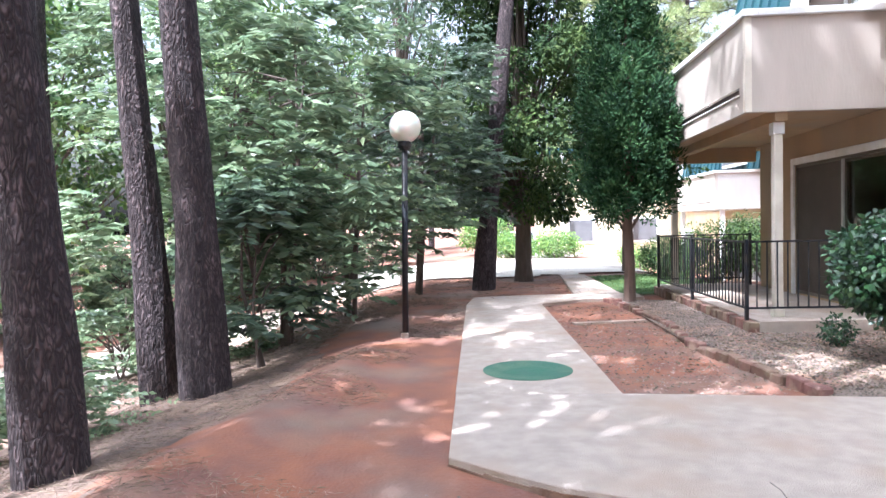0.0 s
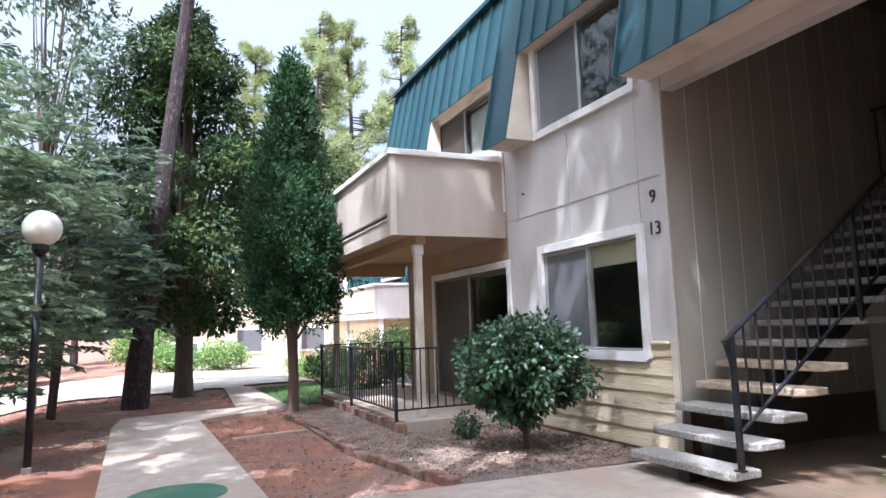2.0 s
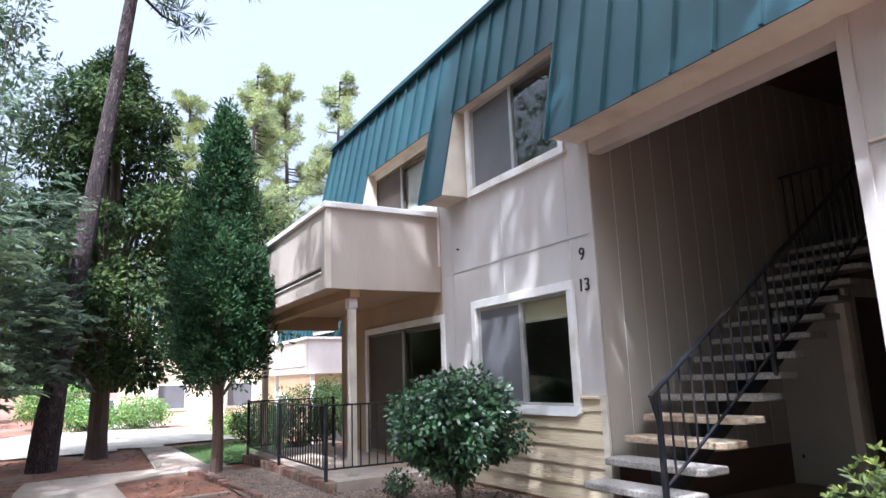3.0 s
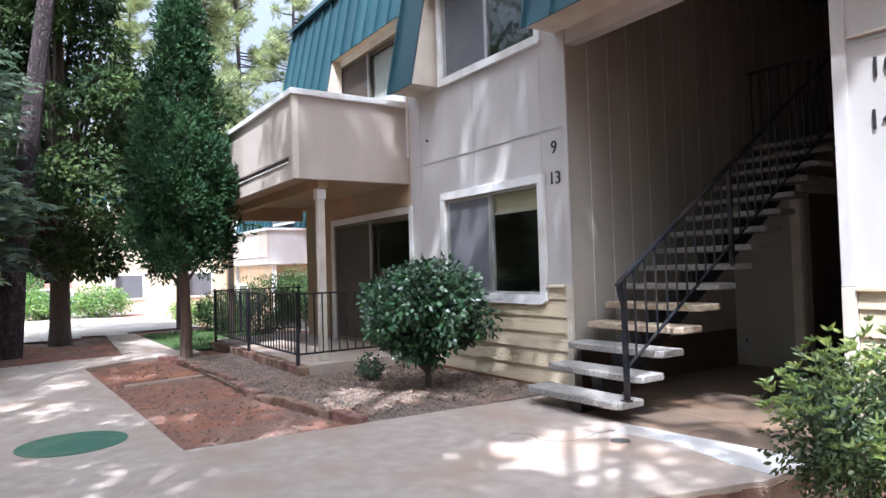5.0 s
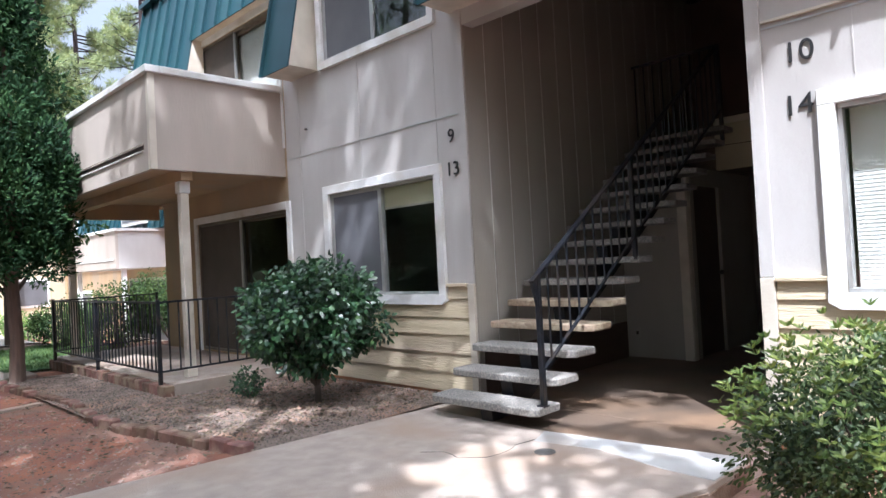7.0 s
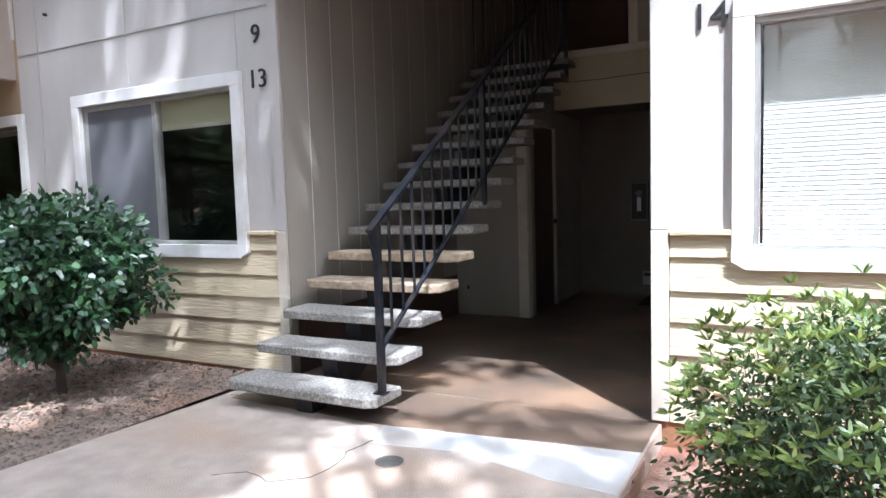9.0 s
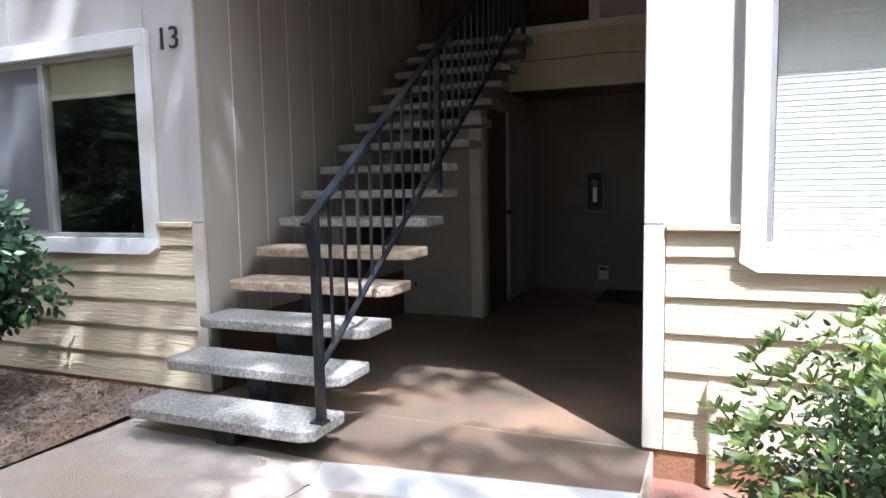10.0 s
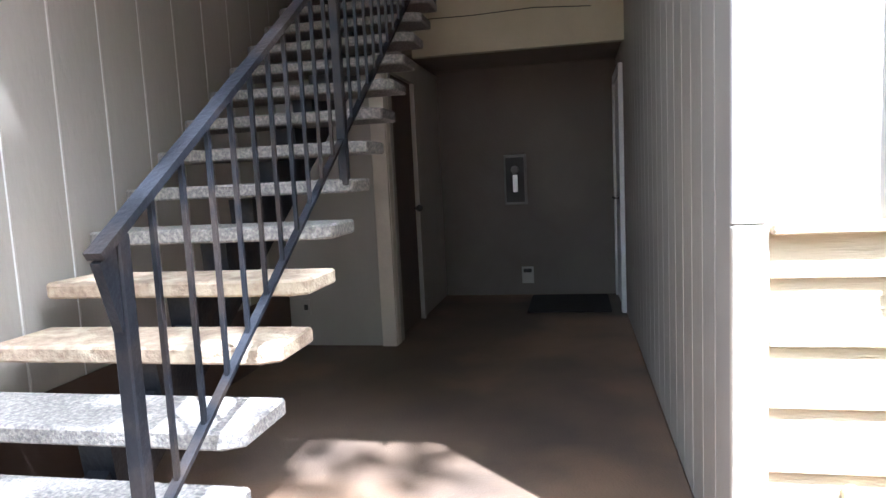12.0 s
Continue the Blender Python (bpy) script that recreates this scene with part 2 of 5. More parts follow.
def plated(m, scale, crack):
    """Cuts dark furrows between long plates into a bark."""
    n, l = m.node_tree.nodes, m.node_tree.links
    b = n["Principled BSDF"]
    geo, mp, nz, ad, vo, rp, mx_ = (n.new("ShaderNode" + k) for k in ("NewGeometry", "VectorMath", "TexNoise", "VectorMath", "TexVoronoi", "MapRange", "Mix"))
    mp.operation, ad.operation = "MULTIPLY", "MULTIPLY_ADD"
    mp.inputs[1].default_value = (1, 1, 0.3)
    l.new(geo.outputs["Position"], mp.inputs[0])
    nz.inputs["Scale"].default_value = 14
    l.new(mp.outputs[0], nz.inputs["Vector"])
    l.new(nz.outputs["Color"], ad.inputs[0])
    ad.inputs[1].default_value = (0.2, 0.2, 0.2)
    l.new(mp.outputs[0], ad.inputs[2])
    vo.feature = "DISTANCE_TO_EDGE"
    vo.inputs["Scale"].default_value = scale
    l.new(ad.outputs[0], vo.inputs["Vector"])
    rp.inputs[1].default_value, rp.inputs[2].default_value = -0.03, 0.34
    l.new(vo.outputs["Distance"], rp.inputs[0])
    mx_.data_type = "RGBA"
    src = b.inputs["Base Color"].links[0].from_socket
    l.new(rp.outputs[0], mx_.inputs[0])
    mx_.inputs[6].default_value = (*crack, 1)
    l.new(src, mx_.inputs[7])
    l.new(mx_.outputs[2], b.inputs["Base Color"])
    bp = n.new("ShaderNodeBump")
    bp.inputs["Strength"].default_value, bp.inputs["Distance"].default_value = 0.9, 0.03
    l.new(rp.outputs[0], bp.inputs["Height"])
    l.new(b.inputs["Normal"].links[0].from_socket, bp.inputs["Normal"])
    l.new(bp.outputs[0], b.inputs["Normal"])


plated(M_BARK, 21, (0.020, 0.013, 0.015))
M_GLASS = bpy.data.materials.new("window_glass")
M_GLASS.use_nodes = True
_n, _l = M_GLASS.node_tree.nodes, M_GLASS.node_tree.links
_gl, _tr, _mx, _fr = _n.new("ShaderNodeBsdfGlossy"), _n.new("ShaderNodeBsdfTransparent"), _n.new("ShaderNodeMixShader"), _n.new("ShaderNodeLayerWeight")
_pw, _ad = _n.new("ShaderNodeMath"), _n.new("ShaderNodeMath")
_pw.operation, _ad.operation = "POWER", "MULTIPLY_ADD"
_pw.inputs[1].default_value, _ad.inputs[1].default_value, _ad.inputs[2].default_value = 4.0, 0.8, 0.065
_gl.inputs["Roughness"].default_value = 0.01
_tr.inputs["Color"].default_value = (0.94, 0.95, 0.94, 1)
_l.new(_fr.outputs["Facing"], _pw.inputs[0])
_l.new(_pw.outputs[0], _ad.inputs[0])
_l.new(_ad.outputs[0], _mx.inputs[0])
_l.new(_tr.outputs[0], _mx.inputs[1])
_l.new(_gl.outputs[0], _mx.inputs[2])
_l.new(_mx.outputs[0], _n["Material Output"].inputs["Surface"])

M_GLOBE = bpy.data.materials.new("milky_globe_plastic")
M_GLOBE.use_nodes = True
_b = M_GLOBE.node_tree.nodes["Principled BSDF"]
_b.inputs["Base Color"].default_value = (0.86, 0.84, 0.74, 1)
_b.inputs["Roughness"].default_value = 0.3
_b.inputs["Subsurface Weight"].default_value = 0.3


# ---- mesh helpers ----
def origin(ob):
    p = Vector()
    while ob:
        p += ob.location
        ob = ob.parent
    return p


def thing(name, at, label="", category="", group="", kind=""):
    ob = new(name)
    ob.location = at
    return tagged(ob, label, category, group, kind)


def part(name, bm, material, parent=None, label="", kind=""):
    """Links bm, in world coordinates, as one mesh under a thing or a part."""
    me = bpy.data.meshes.new(name)
    if parent:
        bmesh.ops.translate(bm, verts=bm.verts, vec=-origin(parent))
    bm.to_mesh(me)
    bm.free()
    me.materials.append(material)
    ob = new(name, me)
    ob.parent = parent
    return tagged(ob, label, kind=kind)


def lone(name, bm, material, label="", category="", group="", kind=""):
    ob = part(name, bm, material)
    return tagged(ob, label, category, group, kind)


def smooth(ob):
    for p in ob.data.polygons:
        p.use_smooth = True
    return ob


def box(bm, x0, x1, y0, y1, z0, z1, bev=0.0, m=None):
    r = bmesh.ops.create_cube(bm, size=1)
    vs = r["verts"]
    bmesh.ops.scale(bm, verts=vs, vec=(x1 - x0, y1 - y0, z1 - z0))
    bmesh.ops.translate(bm, verts=vs, vec=((x0 + x1) / 2, (y0 + y1) / 2, (z0 + z1) / 2))
    if m is not None:
        bmesh.ops.transform(bm, verts=vs, matrix=m)
    if bev:
        es = list({e for v in vs for e in v.link_edges})
        bmesh.ops.bevel(bm, geom=es, offset=bev, segments=1, affect="EDGES")
    return bm


def boxes(*rows, bev=0.0):
    bm = bmesh.new()
    for r in rows:
        box(bm, *r, bev=bev)
    return bm


def prism(bm, poly, axis, a, b):
    """Extrudes a 2D outline along an axis from a to b."""
    def put(u, v, w):
        return {"x": (w, u, v), "y": (u, w, v), "z": (u, v, w)}[axis]
    lo = [bm.verts.new(put(u, v, a)) for u, v in poly]
    hi = [bm.verts.new(put(u, v, b)) for u, v in poly]
    n = len(poly)
    bm.faces.new(lo)
    bm.faces.new(hi[::-1])
    for i in range(n):
        bm.faces.new((lo[i], hi[i], hi[(i + 1) % n], lo[(i + 1) % n]))
    bmesh.ops.recalc_face_normals(bm, faces=bm.faces)
    return bm


def bar(bm, p, q, w, h=None):
    """A square bar from p to q."""
    p, q = Vector(p), Vector(q)
    d = q - p
    h = h or w
    rot = d.to_track_quat("Z", "Y").to_matrix().to_4x4()
    box(bm, -w / 2, w / 2, -h / 2, h / 2, 0, d.length, m=Matrix.Translation(p) @ rot)
    return bm


def tube(bm, pts, radii, sides=8, wob=0.0, rng=None):
    """A tube through points with a radius at each."""
    rings = []
    for i, (p, r) in enumerate(zip(pts, radii)):
        a, b = Vector(pts[max(i - 1, 0)]), Vector(pts[min(i + 1, len(pts) - 1)])
        d = (b - a).normalized()
        u = d.cross(Vector((0.3, 1, 0.1))).normalized()
        v = d.cross(u)
        ring = []
        for k in range(sides):
            t = 2 * math.pi * k / sides
            rr = r * (1 + (rng.uniform(-wob, wob) if rng else 0))
            ring.append(bm.verts.new(Vector(p) + (u * math.cos(t) + v * math.sin(t)) * rr))
        rings.append(ring)
    for a, b in zip(rings, rings[1:]):
        for k in range(sides):
            bm.faces.new((a[k], a[(k + 1) % sides], b[(k + 1) % sides], b[k]))
    bm.faces.new(rings[0][::-1])
    bm.faces.new(rings[-1])
    bmesh.ops.recalc_face_normals(bm, faces=bm.faces)
    return bm


def wall_cells(bm, x0, x1, y0, y1, z0, z1, holes):
    """A wall in the plane of x with rectangular openings (ya, yb, za, zb)."""
    ys = sorted({y0, y1, *[v for h in holes for v in h[:2] if y0 < v < y1]})
    for ya, yb in zip(ys, ys[1:]):
        mid, z = (ya + yb) / 2, z0
        for h in sorted((h for h in holes if h[0] < mid < h[1]), key=lambda q: q[2]):
            if h[2] > z:
                box(bm, x0, x1, ya, yb, z, h[2])
            z = h[3]
        if z < z1:
            box(bm, x0, x1, ya, yb, z, z1)
    return bm


# ---- foliage helpers ----
def leaf_mesh(name, pts, dirs, length, width, material, droop=0.25, face=(-0.45, -0.6, 0.75), fine=False):
    """Many small folded leaves: points, directions, sizes, as one mesh."""
    n = len(pts)
    rs = np.random.RandomState(n % 9973 + 7)
    d = dirs / (np.linalg.norm(dirs, axis=1, keepdims=True) + 1e-9)
    up = rs.normal(size=(n, 3)) * 0.55 + np.array(face)
    s = np.cross(d, up)
    s /= np.linalg.norm(s, axis=1, keepdims=True) + 1e-9
    nn = np.cross(s, d)
    ln = (length * rs.uniform(0.65, 1.3, n))[:, None]
    wd = (width * rs.uniform(0.7, 1.2, n))[:, None]
    v = np.empty((n, 4, 3))
    v[:, 0] = pts
    v[:, 1] = pts + d * ln * 0.5 + s * wd * 0.5 - nn * wd * 0.15
    v[:, 2] = pts + d * ln - nn * ln * droop
    v[:, 3] = pts + d * ln * 0.5 - s * wd * 0.5 - nn * wd * 0.15
    k = 4
    if fine:
        k = 6
        w = np.empty((n, 6, 3))
        w[:, 0], w[:, 3] = v[:, 0], v[:, 2]
        for q, (a, b) in ((1, (0.28, 0.46)), (2, (0.68, 0.40)), (4, (0.68, -0.40)), (5, (0.28, -0.46))):
            w[:, q] = pts + d * ln * a + s * wd * b - nn * (ln * droop * a * a) + nn * wd * 0.1
        v = w
    me = bpy.data.meshes.new(name)
    me.vertices.add(k * n)
    me.vertices.foreach_set("co", v.reshape(-1))
    me.loops.add(k * n)
    me.loops.foreach_set("vertex_index", np.arange(k * n, dtype=np.int32))
    me.polygons.add(n)
    me.polygons.foreach_set("loop_start", np.arange(0, k * n, k, dtype=np.int32))
    me.update(calc_edges=True)
    me.materials.append(material)
    return me


def hang(name, me, parent, label=""):
    ob = new(name, me)
    ob.parent = parent
    return tagged(ob, label)


def clumps(rs, centres, radii, per, squash=0.8, shell=0.55):
    """Points scattered in the outer shells of clumps, with outward directions."""
    P, D = [], []
    for c, r in zip(centres, radii):
        k = max(8, int(per * r * r))
        u = rs.normal(size=(k, 3))
        u /= np.linalg.norm(u, axis=1, keepdims=True)
        rad = r * (shell + (1 - shell) * rs.uniform(0, 1, k) ** 0.7)[:, None]
        P.append(np.array(c) + u * rad * np.array((1, 1, squash)))
        D.append(u + rs.normal(size=(k, 3)) * 0.6 - np.array((0, 0, 0.25)))
    return np.concatenate(P), np.concatenate(D)


def broadleaf(name, at, height, radius, crown_lo, material, bark, label, seed=1, leaf=(0.12, 0.06), per=260, nclump=40, trunk=0.14, lean=(0, 0), squash=0.7, category="tree", group="", stems=1, puff=1.0):
    """A tree of one or more tapered stems, with limbs and a crown of leaf clumps."""
    rs, rr = np.random.RandomState(seed), random.Random(seed)
    t = thing(name, at, label, category, group)
    bm = bmesh.new()
    lx, ly = lean
    tops = []
    for s in range(stems):
        ox, oy = (0, 0) if stems == 1 else (rr.uniform(-1, 1) * radius * 0.35, rr.uniform(-1, 1) * radius * 0.35)
        hs = height * rr.uniform(0.7, 0.92)
        pts = [(ox * k + lx * k + rr.uniform(-0.04, 0.04) * k * 3, oy * k + ly * k + rr.uniform(-0.04, 0.04) * k * 3, hs * k - 0.15) for k in (0, 0.08, 0.25, 0.45, 0.7, 1.0)]
        pts[0] = (pts[0][0], pts[0][1], -0.3)
        tube(bm, pts, [trunk * q for q in (1.35, 1.0, 0.85, 0.65, 0.4, 0.12)], 9, 0.06, rr)
        tops.append(pts)
    cen, rad = [], []
    for i in range(nclump):
        z = crown_lo + (height - crown_lo) * (i + 0.5) / nclump
        k = (z - crown_lo) / (height - crown_lo)
        w = radius * (math.sin(math.pi * min(1, 0.18 + 0.82 * k)) ** 0.6) * rr.uniform(0.35, 1.0)
        a = rr.uniform(0, 2 * math.pi)
        kk = z / height
        c = (lx * kk + math.cos(a) * w, ly * kk + math.sin(a) * w, z)
        cen.append(c)
        rad.append(radius * rr.uniform(0.22, 0.42) * puff)
        if i % 3 == 0:
            pts = tops[i % stems]
            b = pts[2] if kk < 0.5 else pts[3]
            mid = [(b[j] + c[j]) / 2 + rr.uniform(-0.1, 0.1) for j in range(3)]
            tube(bm, [b, mid, c], [trunk * 0.35, trunk * 0.22, trunk * 0.06], 5)
    bm2 = bm
    for v in bm2.verts:
        v.co += Vector(at)
    part("trunk", bm2, bark, t)
    P, D = clumps(rs, cen, rad, per, squash)
    hang("crown", leaf_mesh("crown", P, D, leaf[0], leaf[1], material), t)
    return t


def pine(name, at, top, r0, label, seed=1, crown_lo=6.0, per=40, spread=2.0, material=None, sides=14, group="", n_branch=34):
    """A pine: a furrowed tapered trunk from at to top, with whorled limbs and needle tufts."""
    rs, rr = np.random.RandomState(seed), random.Random(seed)
    t = thing(name, at, label, "tree", group)
    bm = bmesh.new()
    a, b = Vector(at), Vector(top)
    H = (b - a).length
    ks = [i / 22 for i in range(23)]
    pts = [a + (b - a) * k + Vector((math.sin(k * 5 + seed), math.cos(k * 4 + seed), 0)) * 0.05 * k * H / 6 for k in ks]
    pts[0] -= Vector((0, 0, 0.4))
    tube(bm, pts, [r0 * (1.22 if i == 0 else 1.12 if i == 1 else 1 - 0.85 * k) for i, k in enumerate(ks)], sides, 0.07, rr)
    tufts, dirs = [], []
    for i in range(n_branch):
        z = crown_lo + (H - crown_lo) * (i + rr.random()) / n_branch
        k = z / H
        base = a + (b - a) * k
        L = spread * (1.15 - 0.9 * (z - crown_lo) / max(0.1, H - crown_lo)) * rr.uniform(0.6, 1.1)
        an = rr.uniform(0, 2 * math.pi)
        tip = base + Vector((math.cos(an) * L, math.sin(an) * L, L * rr.uniform(-0.15, 0.35)))
        mid = (base + tip) / 2 + Vector((0, 0, -0.08 * L))
        tube(bm, [base, mid, tip], [0.045, 0.03, 0.008], 5)
        for j in range(5):
            q = base.lerp(tip, 0.4 + 0.15 * j) + Vector((rr.uniform(-1, 1), rr.uniform(-1, 1), rr.uniform(-0.4, 0.6))) * 0.16 * L
            u = rs.normal(size=(per, 3))
            u[:, 2] += 0.5
            tufts.append(np.array(q)[None, :] + u * 0.05)
            dirs.append(u)
    part("trunk", bm, M_BARK, t)
    P = np.concatenate(tufts) - np.array(at)
    hang("crown", leaf_mesh("crown", P, np.concatenate(dirs), 0.3, 0.035, material or M_NEEDLE, 0.1), t)
    return t


# ---- terrain ----
def sstep(a, b, x):
    k = min(1, max(0, (x - a) / (b - a)))
    return k * k * (3 - 2 * k)


def terrain(x, y):
    west = sstep(-0.2, -6.5, x)
    z = -1.25 * west * (1 - 0.75 * sstep(12, 28, y))
    z -= 0.05
    z -= 0.9 * sstep(15, 21, y) * sstep(4.5, 7, x)
    z -= 0.085 * sstep(3.75, 2.9, y - max(0, 3.9 - x) * 0.23) * sstep(-1, 0.5, x)
    z += 0.07 * sstep(0.3, -0.6, x) * noise.noise(Vector((x * 0.9, y * 0.35, 5)))
    z += 0.10 * math.exp(-((x + 0.75 + 0.25 * math.sin(y * 0.6)) / 0.28) ** 2) * sstep(2, 3.5, y) * sstep(9, 7, y)
    return z + 0.03 * noise.noise(Vector((x * 0.8, y * 0.8, 0))) * (1 if not (-0.3 < x < 5.6 and 2 < y < 13) else 0.3)


def sheet(name, x0, x1, y0, y1, step, lift, material, label="", kind="structure", inside=None):
    nx, ny = int(round((x1 - x0) / step)), int(round((y1 - y0) / step))
    bm = bmesh.new()
    g = [[bm.verts.new((x0 + (x1 - x0) * i / nx, y0 + (y1 - y0) * j / ny, 0)) for j in range(ny + 1)] for i in range(nx + 1)]
    for row in g:
        for v in row:
            v.co.z = terrain(v.co.x, v.co.y) + lift
    for i in range(nx):
        for j in range(ny):
            c = (g[i][j].co + g[i + 1][j + 1].co) / 2
            if inside is None or inside(c.x, c.y):
                bm.faces.new((g[i][j], g[i + 1][j], g[i + 1][j + 1], g[i][j + 1]))
    for v in [v for v in bm.verts if not v.link_faces]:
        bm.verts.remove(v)
    return smooth(lone(name, bm, material, label, kind=kind))


def ground_axis(lo, hi, fine_lo, fine_hi, fine):
    out, v = [], fine_lo
    while v < fine_hi:
        out.append(v)
        v += fine
    s, v = fine, fine_hi
    while v < hi:
        out.append(v)
        s *= 1.25
        v += s
    out.append(hi)
    s, v = fine, fine_lo - fine
    while v > lo:
        out.insert(0, v)
        s *= 1.25
        v -= s
    out.insert(0, lo)
    return out


def make_ground():
    xs, ys = ground_axis(-600, 600, -9, 9, 0.25), ground_axis(-600, 600, -3, 30, 0.25)
    bm = bmesh.new()
    g = [[bm.verts.new((x, y, terrain(x, y))) for y in ys] for x in xs]
    for a, b in zip(g, g[1:]):
        for j in range(len(ys) - 1):
            bm.faces.new((a[j], b[j], b[j + 1], a[j + 1]))
    return smooth(lone("ground", bm, M_DIRT, "red clay ground strewn with dry pine needles", kind="structure"))


make_ground()

# ---- paving ----
XF, YL, YR = 5.5, 5.57, 3.0       # facade plane, breezeway sides
Z_MANS, Z_TOP, Z_WALL = 3.68, 6.08, 5.3


def slab(name, poly, z0, z1, material, label="", parent=None, kind=""):
    bm = bmesh.new()
    prism(bm, poly, "z", z0, z1)
    es = [e for e in bm.edges if all(abs(v.co.z - z1) < 1e-4 for v in e.verts)]
    bmesh.ops.bevel(bm, geom=es, offset=0.005, segments=1, affect="EDGES")
    return part(name, bm, material, parent, label, kind)


walkway = thing("walkway", (2, 5, 0), "worn pale concrete walkway stained by red clay, beside a red dirt bed", kind="structure")
slab("slab", [(0.62, 4.52), (0.92, 4.3), (1.2, 4.12), (1.68, 3.95), (2.17, 3.84), (2.9, 3.5), (3.83, 3.14), (4.4, 2.965), (5.49, 2.95), (5.49, 5.68), (3.88, 5.76), (1.908, 5.88), (0.58, 5.9)], -0.3, 0.0, M_CONC, parent=walkway)
slab("slab", [(0.575, 5.91), (1.825, 5.89), (1.73, 8.6), (0.5, 8.6)], -0.3, 0.0, M_CONC, parent=walkway)
slab("slab", [(0.498, 8.61), (1.728, 8.61), (1.62, 11.45), (0.42, 11.45)], -0.3, 0.0, M_CONC, parent=walkway)
slab("slab", [(0.42, 11.46), (1.62, 11.46), (2.3, 12.0), (3.4, 12.25), (3.4, 12.9), (2.3, 12.9), (1.3, 12.75), (0.5, 12.5)], -0.3, 0.0, M_CONC, parent=walkway)
slab("slab", [(2.3, 12.91), (3.15, 12.91), (3.1, 17.5), (2.5, 17.5)], -0.3, -0.01, M_CONC, parent=walkway)
slab("stained_apron", [(4.9, 5.6), (4.86, 4.38), (4.95, 3.64), (5.03, 2.965), (5.49, 2.96), (5.498, 5.6)], -0.01, 0.0025, M_HALLFLOOR, parent=walkway, label="brown-stained concrete apron")
slab("pale_patch", [(4.60, 4.28), (4.68, 3.8), (4.55, 3.3), (4.52, 2.97), (5.02, 2.968), (4.94, 3.64), (4.85, 4.37)], -0.01, 0.004, M_PATCH, parent=walkway, label="pale trowelled concrete patch")
slab("hall_floor", [(5.5, 3.0), (12.0, 3.0), (12.0, 5.57), (5.5, 5.57)], -0.3, 0.002, M_HALLFLOOR, "brown-stained concrete floor of the breezeway", kind="structure")


EDGE = [(0.617, 4.516), (0.918, 4.296), (1.198, 4.116), (1.679, 3.946), (2.169, 3.836), (2.898, 3.496), (3.829, 3.136), (4.399, 2.961), (5.0, 2.955)]
bm = bmesh.new()
for (xa, ya), (xb, yb) in zip(EDGE, EDGE[1:]):
    n = max(1, int(math.hypot(xb - xa, yb - ya) / 0.12))
    for i in range(n):
        p, q = i / n, (i + 1) / n
        low = 0.03 + 0.02 * noise.noise(Vector((xa + p * 3, ya, i * 0.7)))
        bar(bm, (xa + (xb - xa) * p, ya + (yb - ya) * p, -0.105 - low), (xa + (xb - xa) * q, ya + (yb - ya) * q, -0.105 - low), 0.012, 0.2)
part("stained_edge", bm, M_EARTHY, walkway, "clay-stained broken slab edge")


def disc_thing(name, at, r, h, material, label, category):
    bm = bmesh.new()
    prism(bm, [(at[0] + r * math.cos(a * math.pi / 24), at[1] + r * math.sin(a * math.pi / 24)) for a in range(48)], "z", at[2], at[2] + h)
    return lone(name, bm, material, label, category)


disc_thing("utility_cover", (1.16, 6.68, -0.02), 0.39, 0.0235, M_GREEN, "round faded green utility cover set in the concrete walkway", "utility cover")
for k, path in enumerate([[(3.95, 4.75), (4.05, 4.62), (4.0, 4.45), (4.12, 4.3), (4.3, 4.28), (4.45, 4.33), (4.62, 4.3), (4.8, 4.2)], [(4.62, 4.3), (4.7, 4.1), (4.68, 3.9), (4.85, 3.6), (4.95, 3.3)], [(4.95, 5.65), (5.1, 5.2), (5.3, 5.0)], [(2.175, 3.84), (2.2, 4.02), (2.2, 4.2)]]):
    bm = bmesh.new()
    for (xa, ya), (xb, yb) in zip(path, path[1:]):
        m_ = ((xa + xb) / 2 + 0.012, (ya + yb) / 2 - 0.01)
        bar(bm, (xa, ya, 0.0008), (*m_, 0.0008), 0.0025, 0.003)
        bar(bm, (*m_, 0.0008), (xb, yb, 0.0008), 0.003, 0.003)
    part("crack", bm, M_MAT, walkway, "thin dark crack")
cover = thing("drain_cover", (4.4, 4.05, 0), "small round iron cleanout cover in the concrete", "drain cover")
bm = bmesh.new()
prism(bm, [(4.42 + 0.078 * math.cos(a * math.pi / 16), 4.05 + 0.078 * math.sin(a * math.pi / 16)) for a in range(32)], "z", -0.01, 0.005)
part("rim", bm, M_CONC, cover)
bm = bmesh.new()
prism(bm, [(4.42 + 0.07 * math.cos(a * math.pi / 16), 4.05 + 0.07 * math.sin(a * math.pi / 16)) for a in range(32)], "z", -0.01, 0.009)
part("lid", bm, M_PLATE, cover)

bm = bmesh.new()
tube(bm, [(px, py, terrain(px, py) + 0.016) for px, py in ((2.2, 3.77), (2.5, 3.64), (2.8, 3.52), (3.07, 3.405), (3.34, 3.295))], [0.013] * 5, 10)
tube(bm, [(3.31, 3.307, terrain(3.31, 3.307) + 0.016), (3.40, 3.27, terrain(3.40, 3.27) + 0.02)], [0.018, 0.018], 10)
smooth(lone("plastic_pipe", bm, M_PVC, "dusty white plastic pipe lying on red dirt along the slab", "pipe"))


